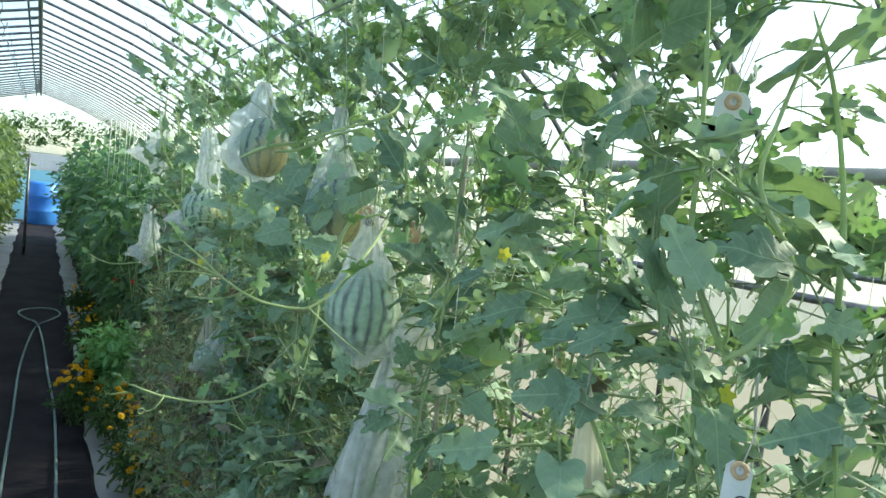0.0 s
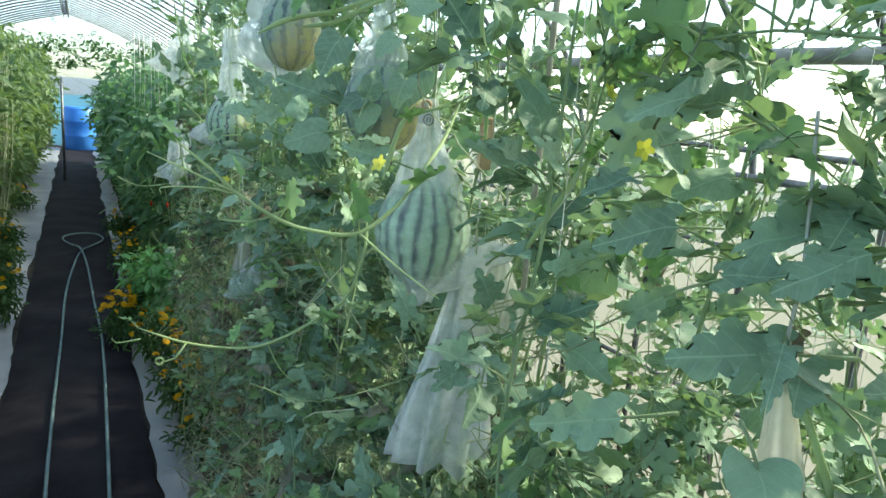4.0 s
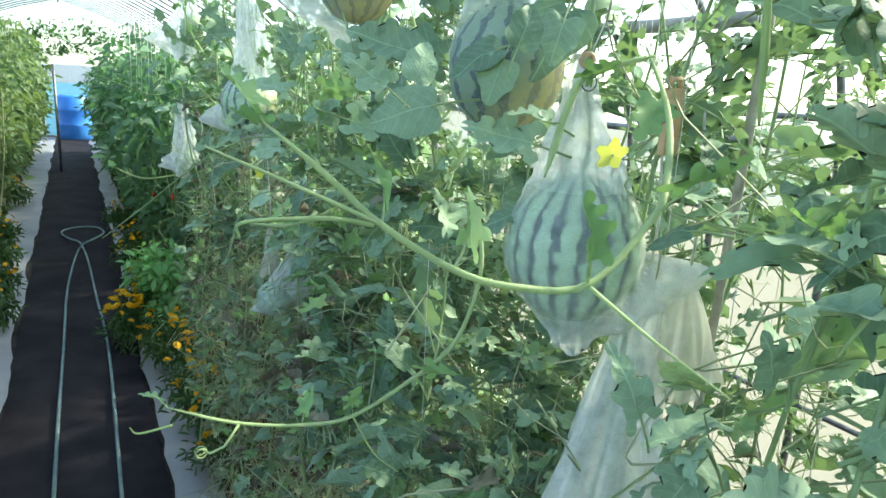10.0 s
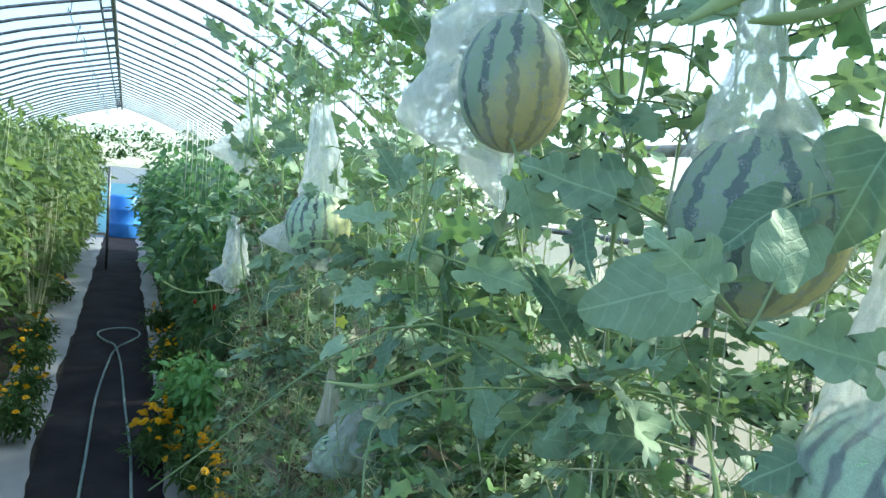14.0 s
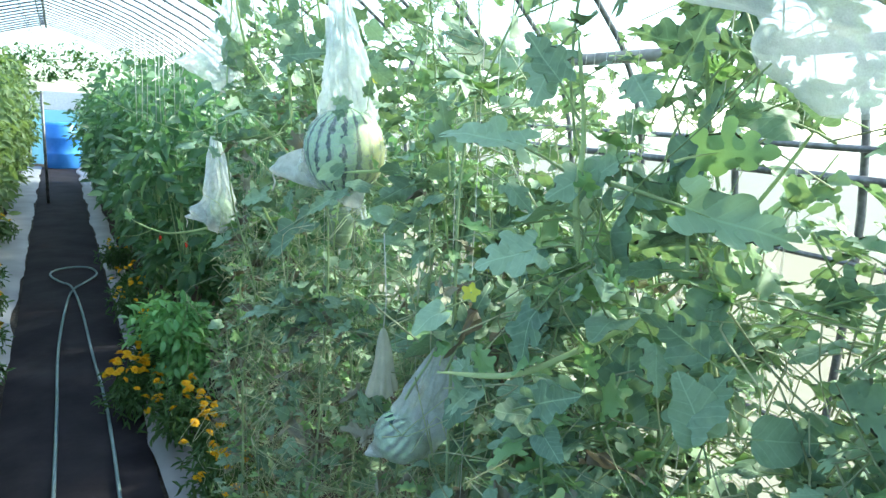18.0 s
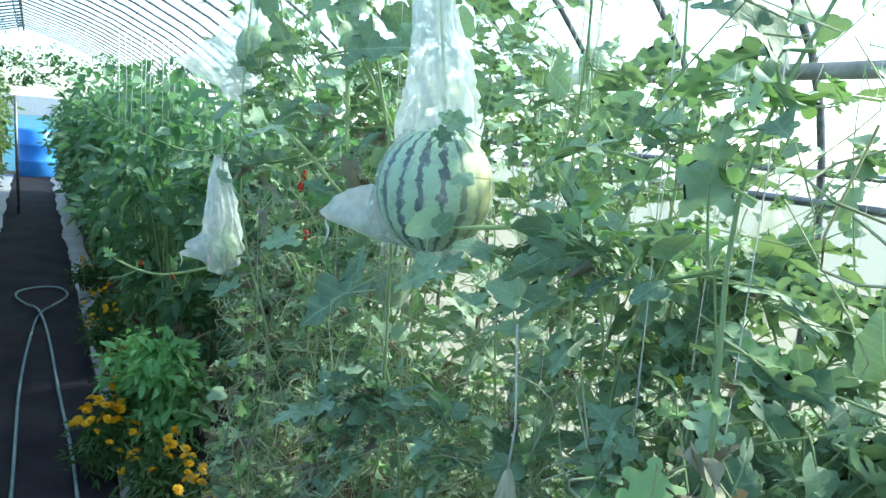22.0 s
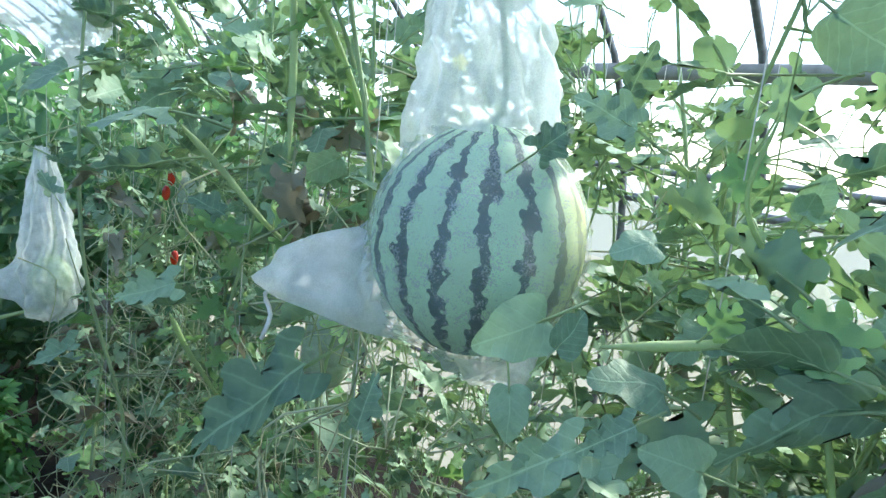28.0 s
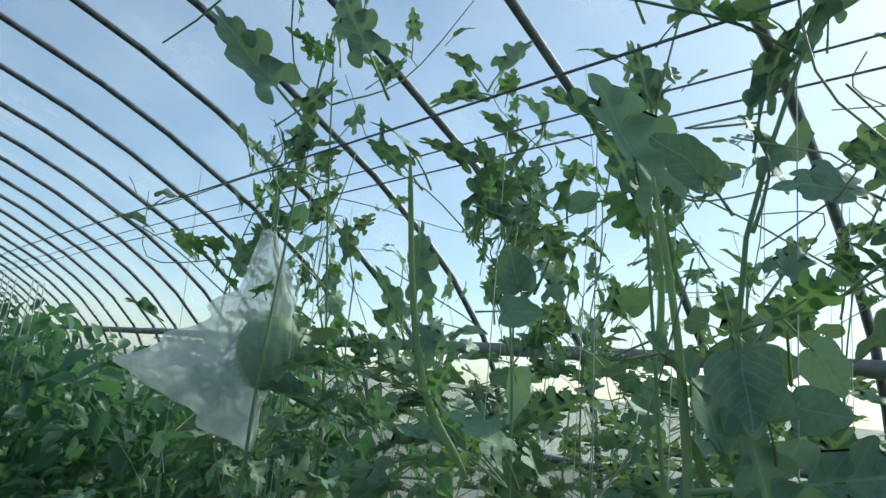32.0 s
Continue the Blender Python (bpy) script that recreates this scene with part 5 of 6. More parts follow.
# broad leaves standing into the aisle
HERO = (((0.318, 0.875, 1.700), (-0.045, -0.02, -0.06), 0.043, ROUND[0], (-0.45, -0.75, 0.3)), ((0.36, 0.90, 1.71), (0.5, -0.3, 0.2), 0.035, ROUND[1], (-0.4, -0.6, 0.5)), ((0.47, 0.38, 1.555), (-0.10, 0.03, 0.25), 0.062, LOBED[2], (0.2, -0.85, 0.2)),
        ((0.47, 0.41, 1.62), (0.6, -0.4, -0.1), 0.055, LOBED[1], (-0.2, -0.6, 0.8)), ((0.43, 0.56, 1.585), (-0.8, 0.1, -0.15), 0.038, LOBED[0], (-0.2, -0.4, 0.9)), ((0.352, 2.42, 1.645), (-0.075, -0.02, 0.075), 0.056, LOBED[2], (-0.75, -0.55, -0.1)),
        ((0.30, 2.40, 1.70), (-0.4, 0.0, 0.5), 0.028, ROUND[0], (-0.6, -0.7, 0.1)), ((0.37, 2.42, 1.675), (0.9, 0.0, 0.12), 0.06, SLIM[0], (-0.4, -0.5, 0.7)), ((0.43, 1.07, 1.64), (-0.5, -0.3, -0.75), 0.042, ROUND[1], (-0.5, -0.8, 0.3)),
        ((0.46, 1.03, 1.675), (-0.4, -0.3, -0.6), 0.045, ROUND[0], (-0.5, -0.8, 0.3)), ((0.48, 0.50, 1.42), (-0.4, -0.5, -0.2), 0.06, ROUND[0], (-0.3, -0.5, 0.8)), ((0.50, 2.26, 1.39), (-0.3, -0.7, 0.1), 0.06, LOBED[0], (-0.3, -0.5, 0.8)),
        ((0.44, 0.55, 1.50), (0.3, -0.6, 0.3), 0.06, LOBED[0], (-0.3, -0.4, 0.9)), ((0.55, 0.40, 1.52), (-0.2, -0.5, -0.5), 0.062, LOBED[4], (-0.4, -0.6, 0.6)),
        ((0.42, 1.66, 1.50), (0.4, -0.5, 0.5), 0.06, SLIM[2], (-0.5, -0.6, 0.4)), ((0.44, 1.70, 1.42), (-0.4, -0.4, 0.3), 0.06, SLIM[0], (-0.3, -0.5, 0.9)), ((0.52, 1.60, 1.62), (-0.2, -0.5, 0.7), 0.06, SLIM[1], (-0.6, -0.6, 0.2)),
        ((0.475, 2.50, 1.80), (0.45, 0.05, -0.75), 0.052, ROUND[1], (-0.6, -0.7, 0.1)), ((0.43, 2.24, 1.47), (-0.2, -0.3, -0.6), 0.03, ROUND[0], (-0.5, -0.8, 0.2)), ((0.56, 2.30, 1.60), (-0.5, -0.6, 0.1), 0.045, LOBED[1], (-0.4, -0.6, 0.6)),
        ((0.45, 0.80, 1.46), (-0.1, -0.5, 0.2), 0.06, LOBED[0], (-0.3, -0.5, 0.8)), ((0.50, 0.78, 1.40), (0.2, -0.6, -0.2), 0.065, LOBED[2], (-0.4, -0.6, 0.7)), ((0.56, 0.75, 1.52), (-0.2, -0.5, 0.1), 0.06, ROUND[1], (-0.4, -0.5, 0.8)), ((0.48, 0.70, 1.66), (0.1, -0.1, 0.9), 0.055, SLIM[1], (-0.6, -0.7, 0.1)), ((0.29, 0.99, 1.575), (-0.35, 0.0, 0.25), 0.034, LOBED[1], (-0.2, -0.95, 0.1)), ((0.28, 0.98, 1.575), (0.15, 0.0, 0.35), 0.030, ROUND[1], (-0.2, -0.95, 0.1)), ((0.37, 0.99, 1.60), (0.2, 0.0, 0.5), 0.036, ROUND[0], (-0.3, -0.9, 0.2)), ((0.33, 1.24, 1.66), (0.1, -0.2, -0.5), 0.045, LOBED[1], (-0.3, -0.9, 0.2)), ((0.40, 1.22, 1.72), (-0.4, -0.2, 0.5), 0.045, SLIM[0], (-0.3, -0.8, 0.4)), ((0.42, 2.25, 1.57), (0.3, -0.2, 0.3), 0.028, LOBED[1], (-0.4, -0.8, 0.3)), ((0.49, 2.24, 1.60), (-0.1, -0.3, 0.4), 0.036, LOBED[0], (-0.4, -0.8, 0.3)), ((0.40, 2.20, 1.475), (0.35, -0.1, 0.35), 0.026, ROUND[0], (-0.4, -0.85, 0.2)), ((0.36, 2.29, 1.40), (0.1, -0.2, 0.8), 0.030, SLIM[0], (-0.5, -0.8, 0.2)), ((0.56, 2.12, 1.46), (-0.3, -0.2, 0.3), 0.036, ROUND[1], (-0.5, -0.8, 0.3)), ((0.62, 2.15, 1.44), (0.3, -0.2, 0.3), 0.040, ROUND[0], (-0.5, -0.8, 0.3)), ((0.55, 2.15, 1.40), (0.1, -0.3, -0.5), 0.042, ROUND[1], (-0.5, -0.8, 0.3)), ((0.47, 0.80, 1.40), (-0.3, -0.2, 0.4), 0.045, LOBED[1], (-0.4, -0.8, 0.4)), ((0.46, 0.76, 1.41), (0.4, -0.2, 0.2), 0.050, LOBED[3], (-0.4, -0.8, 0.4)), ((0.56, 0.74, 1.40), (0.3, -0.3, 0.3), 0.052, LOBED[2], (-0.4, -0.8, 0.4)), ((0.39, 0.82, 1.37), (-0.3, 0.0, 0.6), 0.045, SLIM[3], (-0.4, -0.8, 0.4)), ((0.58, 2.539, 1.736), (-0.5, -0.3, 0.5), 0.050, LOBED[0], (-0.6, -0.6, -0.1)), ((0.58, 2.472, 1.7), (0.4, -0.3, -0.4), 0.050, ROUND[1], (-0.6, -0.6, -0.1)), ((0.676, 2.7, 1.664), (0.2, -0.3, 0.6), 0.050, LOBED[1], (-0.6, -0.6, -0.1)), ((0.769, 2.9, 1.758), (-0.3, -0.3, 0.3), 0.050, SLIM[0], (-0.6, -0.6, -0.1)), ((0.572, 2.8, 1.648), (0.5, -0.3, -0.5), 0.045, LOBED[3], (-0.6, -0.6, -0.1)), ((0.58, 2.449, 1.763), (-0.5, -0.3, 0.2), 0.045, ROUND[0], (-0.6, -0.6, -0.1)), ((0.58, 2.561, 1.665), (0.4, -0.3, 0.5), 0.050, LOBED[0], (-0.6, -0.6, -0.1)), ((0.58, 2.5, 1.796), (0.2, -0.3, -0.4), 0.045, ROUND[1], (-0.6, -0.6, -0.1)), ((0.58, 2.437, 1.864), (-0.3, -0.3, 0.6), 0.045, LOBED[1], (-0.6, -0.6, -0.1)), ((0.843, 2.8, 1.906), (0.5, -0.3, 0.3), 0.045, SLIM[0], (-0.6, -0.6, -0.1)))
BROAD = (
    ((0.511, 1.512, 1.32), (0.60, -0.40, 0.00), 0.072, ROUND[0], (-0.7, -0.5, 0.3)),
    ((0.558, 1.495, 1.363), (-0.44, 0.29, 0.34), 0.075, LOBED[1], (-0.7, -0.5, 0.3)),
    ((0.602, 1.463, 1.341), (0.05, -0.03, -0.50), 0.078, LOBED[3], (-0.7, -0.5, 0.3)),
    ((0.64, 1.451, 1.384), (0.37, -0.24, 0.40), 0.081, ROUND[1], (-0.7, -0.5, 0.3)),
    ((0.652, 1.429, 1.324), (-0.59, 0.39, -0.09), 0.072, LOBED[0], (-0.7, -0.5, 0.3)),
    ((0.576, 1.466, 1.288), (0.51, -0.34, -0.27), 0.075, LOBED[4], (-0.7, -0.5, 0.3)),
    ((0.522, 1.495, 1.275), (-0.16, 0.10, 0.48), 0.078, ROUND[0], (-0.7, -0.5, 0.3)),
    ((0.616, 1.44, 1.281), (-0.28, 0.18, -0.44), 0.081, LOBED[1], (-0.7, -0.5, 0.3)),
    ((0.611, 1.481, 1.44), (0.56, -0.38, 0.17), 0.072, LOBED[3], (-0.7, -0.5, 0.3)),
    ((0.646, 1.496, 1.587), (-0.55, 0.37, 0.19), 0.075, ROUND[1], (-0.7, -0.5, 0.3)),
    ((0.611, 1.499, 1.514), (0.25, -0.17, -0.45), 0.078, LOBED[0], (-0.7, -0.5, 0.3)),
    ((0.477, 1.523, 1.282), (0.18, -0.12, 0.48), 0.081, LOBED[4], (-0.7, -0.5, 0.3)),
    ((0.520, 1.056, 1.722), (-0.5, 0.1, -0.88), 0.090, HEART[0], (-0.5, -0.8, 0.2)),
    ((0.420, 1.080, 1.585), (-0.9, 0.25, -0.2), 0.075, ROUND[1], (-0.6, -0.7, 0.3)),
    ((0.430, 2.62, 1.635), (0.2, -0.3, -0.9), 0.050, DEAD[0], (-0.5, -0.8, 0.2)),
    ((0.465, 2.60, 1.620), (0.6, -0.3, -0.7), 0.055, DEAD[1], (-0.5, -0.8, 0.2)),
    ((0.480, 2.565, 1.570), (-0.2, -0.3, -0.9), 0.065, DEAD[0], (-0.5, -0.8, 0.2)),
    ((0.470, 2.58, 1.530), (0.4, -0.3, -0.8), 0.055, DEAD[1], (-0.5, -0.8, 0.2)),
    ((0.555, 2.50, 1.605), (-0.7, 0.2, -0.4), 0.060, DEAD[0], (-0.5, -0.8, 0.2)),
    ((0.495, 2.555, 1.500), (0.1, -0.2, -0.9), 0.050, DEAD[1], (-0.5, -0.8, 0.2)),
    ((0.62, 0.80, 1.42), (0.1, -0.1, 0.9), 0.070, YOUNG[0], (-0.6, -0.7, 0.3)),
    ((0.65, 0.78, 1.43), (0.4, -0.2, 0.6), 0.062, YOUNG[1], (-0.6, -0.7, 0.3)),
    ((0.60, 0.82, 1.40), (-0.4, -0.1, 0.6), 0.058, YOUNG[0], (-0.6, -0.6, 0.4)),
    ((0.56, 2.20, 1.56), (0.3, -0.3, 0.5), 0.045, YOUNG[1], (-0.5, -0.7, 0.3)),
    ((0.60, 2.16, 1.50), (-0.2, -0.3, 0.6), 0.050, YOUNG[0], (-0.5, -0.7, 0.3)),
    ((0.441, 0.296, 1.567), (-0.51, 0.2, 0.84), 0.074, LOBED[0], (-0.74, -0.54, 0.41)),
    ((0.514, 0.253, 1.619), (-0.88, 0.38, 0.3), 0.074, LOBED[1], (-0.8, -0.47, 0.37)),
    ((0.622, 0.466, 1.578), (-0.9, 0.38, -0.22), 0.097, SLIM[0], (-0.68, -0.59, 0.43)),
    ((0.677, 0.818, 1.52), (-0.54, 0.14, -0.83), 0.115, ROUND[0], (-0.53, -0.69, 0.48)),
    ((0.582, 0.466, 1.467), (-0.91, 0.42, -0.02), 0.100, LOBED[3], (-0.61, -0.58, 0.53)),
    ((0.501, 0.48, 1.513), (0.76, -0.64, 0.07), 0.083, LOBED[4], (-0.68, -0.55, 0.49)),
    ((0.522, 0.278, 1.511), (-0.47, 0.06, 0.88), 0.047, ROUND[1], (-0.76, -0.42, 0.49)),
    ((0.534, 0.214, 1.539), (-0.91, 0.36, -0.21), 0.070, LOBED[0], (-0.78, -0.36, 0.52)),
    ((0.551, 0.396, 1.461), (-0.91, 0.33, 0.23), 0.051, ROUND[0], (-0.66, -0.52, 0.55)),
    ((0.599, 0.358, 1.89), (-0.78, 0.25, -0.57), 0.079, SLIM[1], (-0.83, -0.55, 0.07)),
    ((0.545, 0.385, 1.467), (-0.79, 0.18, -0.59), 0.055, LOBED[2], (-0.65, -0.5, 0.57)),
    ((0.455, 0.271, 1.611), (0.62, -0.75, -0.22), 0.040, LOBED[1], (-0.81, -0.42, 0.41)),
    ((0.564, 0.597, 1.368), (-0.9, 0.41, -0.13), 0.100, LOBED[0], (-0.5, -0.62, 0.6)),
    ((0.567, 0.679, 1.624), (-0.32, 0.13, 0.94), 0.127, LOBED[2], (-0.79, -0.55, 0.27)),
    ((0.493, 0.858, 1.636), (-0.57, 0.21, 0.8), 0.087, LOBED[0], (-0.58, -0.75, 0.3)),
    ((0.616, 0.74, 1.544), (-0.9, 0.32, -0.28), 0.093, SLIM[3], (-0.67, -0.54, 0.5)),
    ((0.576, 0.79, 1.581), (-0.73, 0.29, 0.62), 0.090, SLIM[1], (-0.67, -0.64, 0.39)),
    ((0.727, 0.664, 1.572), (-0.94, 0.34, -0.06), 0.080, ROUND[1], (-0.79, -0.42, 0.44)),
    ((0.376, 0.858, 1.701), (-0.76, -0.03, -0.65), 0.037, ROUND[0], (-0.48, -0.82, 0.3)),
    ((0.51, 1.201, 1.587), (-0.85, 0.35, 0.39), 0.100, LOBED[1], (-0.37, -0.85, 0.37)),
    ((0.55, 0.579, 1.543), (-0.94, 0.32, -0.09), 0.077, LOBED[4], (-0.75, -0.4, 0.53)),
    ((0.56, 0.615, 1.545), (-0.94, 0.32, 0.14), 0.063, LOBED[0], (-0.75, -0.44, 0.5)),
    ((0.478, 1.034, 1.813), (0.67, -0.47, 0.58), 0.092, SLIM[0], (-0.57, -0.81, 0.12)),
    ((0.538, 1.166, 1.758), (-0.93, 0.35, 0.08), 0.079, SLIM[3], (-0.44, -0.87, 0.24)),
    ((0.53, 1.101, 1.789), (-0.37, 0.09, 0.92), 0.080, SLIM[1], (-0.5, -0.85, 0.15)),
    ((0.446, 1.167, 1.6), (-0.89, 0.32, 0.32), 0.087, LOBED[0], (-0.5, -0.78, 0.37)),
    ((0.472, 1.005, 1.534), (-0.92, 0.31, 0.25), 0.069, SLIM[0], (-0.65, -0.57, 0.51)),
    ((0.459, 1.059, 1.643), (-0.9, 0.19, -0.4), 0.062, ROUND[0], (-0.64, -0.67, 0.37)),
    ((0.544, 1.207, 1.408), (-0.93, 0.32, 0.2), 0.082, LOBED[1], (-0.5, -0.63, 0.59)),
    ((0.519, 1.035, 1.494), (-0.95, 0.29, -0.16), 0.077, LOBED[3], (-0.62, -0.54, 0.57)),
    ((0.427, 0.958, 1.557), (-0.93, 0.19, 0.3), 0.043, LOBED[2], (-0.68, -0.53, 0.5)),
    ((0.382, 1.551, 1.555), (0.78, -0.55, -0.28), 0.103, SLIM[2], (-0.36, -0.82, 0.44)),
    ((0.548, 1.618, 1.192), (0.01, 0.13, 0.99), 0.120, LOBED[0], (-0.59, -0.44, 0.68)),
    ((0.567, 1.529, 1.278), (-0.02, 0.13, 0.99), 0.121, LOBED[2], (-0.69, -0.37, 0.62)),
    ((0.505, 1.541, 1.449), (0.1, 0.06, 0.99), 0.113, SLIM[0], (-0.76, -0.47, 0.44)),
    ((0.405, 1.565, 1.496), (-0.95, 0.26, -0.17), 0.064, LOBED[1], (-0.6, -0.61, 0.53)),
    ((0.459, 1.637, 1.455), (-0.65, 0.0, -0.76), 0.079, LOBED[4], (-0.57, -0.58, 0.59)),
    ((0.415, 1.591, 1.587), (-0.52, 0.27, 0.81), 0.064, LOBED[0], (-0.67, -0.68, 0.29)),
    ((0.443, 1.622, 1.542), (-0.84, 0.39, 0.39), 0.083, SLIM[1], (-0.61, -0.69, 0.39)),
    ((0.428, 1.762, 1.394), (-0.89, 0.14, -0.44), 0.057, ROUND[0], (-0.45, -0.67, 0.6)),
    ((0.525, 1.845, 1.256), (-0.77, 0.07, -0.63), 0.068, ROUND[1], (-0.44, -0.59, 0.67)),
    ((0.369, 1.687, 1.553), (0.45, -0.69, -0.56), 0.046, LOBED[3], (-0.57, -0.7, 0.43)),
    ((0.582, 1.571, 1.36), (-0.91, 0.31, 0.28), 0.057, ROUND[0], (-0.66, -0.43, 0.61)),
    ((0.457, 2.172, 1.586), (-0.82, 0.4, 0.42), 0.040, LOBED[1], (-0.7, -0.65, 0.29)),
    ((0.47, 2.207, 1.508), (-0.87, 0.33, -0.35), 0.054, ROUND[0], (-0.6, -0.63, 0.49)),
    ((0.59, 2.498, 1.41), (-0.74, 0.35, -0.57), 0.155, SLIM[0], (-0.41, -0.71, 0.57)),
    ((0.455, 2.157, 1.547), (-0.96, 0.27, -0.03), 0.030, ROUND[1], (-0.69, -0.59, 0.41)),
    ((0.443, 2.155, 1.463), (-0.87, 0.34, -0.34), 0.058, SLIM[1], (-0.57, -0.56, 0.6)),
    ((0.45, 2.145, 1.469), (-0.92, 0.28, -0.28), 0.039, LOBED[0], (-0.62, -0.53, 0.58)),
    ((0.593, 2.133, 1.507), (-0.9, 0.37, -0.26), 0.055, ROUND[0], (-0.77, -0.43, 0.47)),
    ((0.502, 2.115, 1.508), (0.48, -0.82, -0.3), 0.046, SLIM[3], (-0.79, -0.36, 0.49)),
    ((0.495, 2.143, 1.449), (-0.79, 0.46, 0.4), 0.052, ROUND[1], (-0.66, -0.5, 0.55)),
    ((0.532, 2.13, 1.404), (-0.82, 0.45, 0.35), 0.051, ROUND[0], (-0.67, -0.43, 0.61)),
    ((0.604, 2.057, 1.508), (-0.89, 0.42, 0.16), 0.045, ROUND[1], (-0.84, -0.29, 0.45)),
    ((0.657, 2.24, 1.622), (0.56, -0.66, 0.5), 0.050, ROUND[0], (-0.85, -0.47, 0.24)),
    ((0.471, 2.127, 1.382), (0.39, -0.48, 0.78), 0.046, LOBED[3], (-0.66, -0.38, 0.65)),
    ((0.489, 2.05, 1.417), (0.24, -0.36, 0.9), 0.042, LOBED[4], (-0.76, -0.26, 0.6)),
    ((0.278, 2.407, 1.761), (-0.22, -0.22, -0.95), 0.033, HEART[0], (-0.84, -0.52, 0.15)),
    ((0.482, 2.466, 1.612), (-0.4, 0.27, 0.88), 0.111, LOBED[2], (-0.75, -0.6, 0.27)),
    ((0.358, 2.48, 1.672), (0.6, -0.78, 0.2), 0.090, SLIM[1], (-0.77, -0.58, 0.25)),
    ((0.417, 2.534, 1.571), (-0.8, 0.59, 0.05), 0.084, LOBED[3], (-0.53, -0.71, 0.46)),
    ((0.315, 2.55, 1.615), (-0.8, 0.41, -0.45), 0.049, ROUND[0], (-0.49, -0.75, 0.45)),
    ((0.606, 2.606, 1.574), (-0.73, 0.43, -0.53), 0.059, ROUND[1], (-0.67, -0.59, 0.45)),
    ((0.512, 2.699, 1.522), (0.28, -0.62, -0.73), 0.053, LOBED[1], (-0.57, -0.64, 0.52)),
    ((0.53, 2.704, 1.772), (-0.44, 0.12, 0.89), 0.057, ROUND[0], (-0.67, -0.73, 0.13)),
    ((0.41, 2.74, 1.74), (-0.19, -0.06, 0.98), 0.068, SLIM[2], (-0.54, -0.83, 0.14)),
    ((0.536, 2.554, 1.787), (-0.51, 0.11, 0.85), 0.136, LOBED[0], (-0.86, -0.5, 0.08)),
    ((0.468, 2.454, 1.922), (-0.31, -0.36, 0.88), 0.039, LOBED[3], (-0.94, -0.31, -0.11)),
    ((0.509, 2.391, 1.847), (-0.87, 0.49, 0.11), 0.064, LOBED[1], (-0.97, -0.24, 0.07)),
    ((0.412, 2.922, 1.956), (-0.69, 0.32, 0.65), 0.120, SLIM[2], (-0.45, -0.89, -0.03)),
    ((0.468, 2.886, 2.015), (-0.56, 0.12, 0.82), 0.095, SLIM[0], (-0.56, -0.82, -0.1)),
    ((0.531, 2.509, 1.858), (-0.78, 0.31, 0.55), 0.066, ROUND[0], (-0.9, -0.43, 0.04)),
    ((0.419, 2.69, 1.776), (0.48, -0.87, 0.07), 0.041, ROUND[0], (-0.59, -0.8, 0.13)),
    ((0.471, 2.489, 1.729), (0.5, -0.86, -0.11), 0.046, ROUND[1], (-0.82, -0.54, 0.19)),
)
for n_, (at, d, size, me, face) in enumerate(HERO + BROAD):
    if n_ >= len(HERO):
        # blades turned every way about their own midrib
        lean = random.Random(1700 + n_)
        at = Vector(at) + Vector(d) * size * 0.2
        size *= 0.80
        face = Vector(face) + Vector((lean.uniform(-.7, .7), lean.uniform(-.7, .7), lean.uniform(-.3, .8)))
    owner = min(VINES, key=lambda o: (o.location.x - at[0]) ** 2 + (o.location.y - at[1]) ** 2)
    part("leaf", me, owner, m=leaf_pose(Vector(at) - owner.location, d, size, random.Random(900 + n_), 0.1, face))


def loose_net(top, bottom, width, seed, label, mat=M_CREAM, name="empty_net", category="net"):
    """An empty gathered net hanging in folds."""
    rng = random.Random(seed)
    o = Vector(top)
    th = thing(name, o, label, category, "empty nets")
    drop = Vector(bottom) - o
    rows, seg = 22, 40
    vs = []
    for i in range(rows + 1):
        u = i / rows
        w = width * (0.12 + 0.88 * u ** 0.7)
        for s in range(seg):
            a = 2 * math.pi * s / seg
            k = 1 + 0.28 * math.sin(9 * a + 2 * u + seed) * u + 0.3 * noise.noise(Vector((math.cos(a) * 1.5, math.sin(a) * 1.5, u * 2 + seed)))
            hem = 0.03 * noise.noise(Vector((a * 2, seed, 0))) * u
            vs.append(drop * u + Vector((0.5 * w * k * math.cos(a), 0.32 * w * k * math.sin(a), hem)))
    fs = [(i * seg + s, i * seg + (s + 1) % seg, (i + 1) * seg + (s + 1) % seg, (i + 1) * seg + s) for i in range(rows) for s in range(seg)]
    part("net", Geo().add(vs, fs).mesh("net", mat), th)
    v, f = tube([(0, 0, -0.01), (0.004, 0, 0.05), (0.0, 0.01, 0.16)], 0.0014, 4)
    part("tie_string", Geo().add(v, f).mesh("tie_string", M_STRING), th)
    return th


loose_net((0.548, 0.985, 1.435), (0.525, 0.99, 1.125), 0.135, 1, "empty cream net hanging limp below a melon", M_NET)
loose_net((0.583, 0.968, 1.428), (0.587, 0.965, 1.315), 0.085, 2, "pleated cream net hanging among the leaves")
loose_net((0.508, 0.496, 1.478), (0.503, 0.465, 1.28), 0.062, 3, "narrow cream net pouch hanging among the leaves")
loose_net((0.600, 0.36, 1.395), (0.610, 0.335, 1.255), 0.085, 7, "pleated white net hanging low among the leaves")
loose_net((0.47, 2.10, 1.24), (0.48, 2.11, 1.12), 0.05, 4, "narrow cream net scrap on the vine")
loose_net((1.03, 2.75, 1.06), (1.03, 2.75, 0.80), 0.07, 5, "pale gathered net hanging low behind the vines")
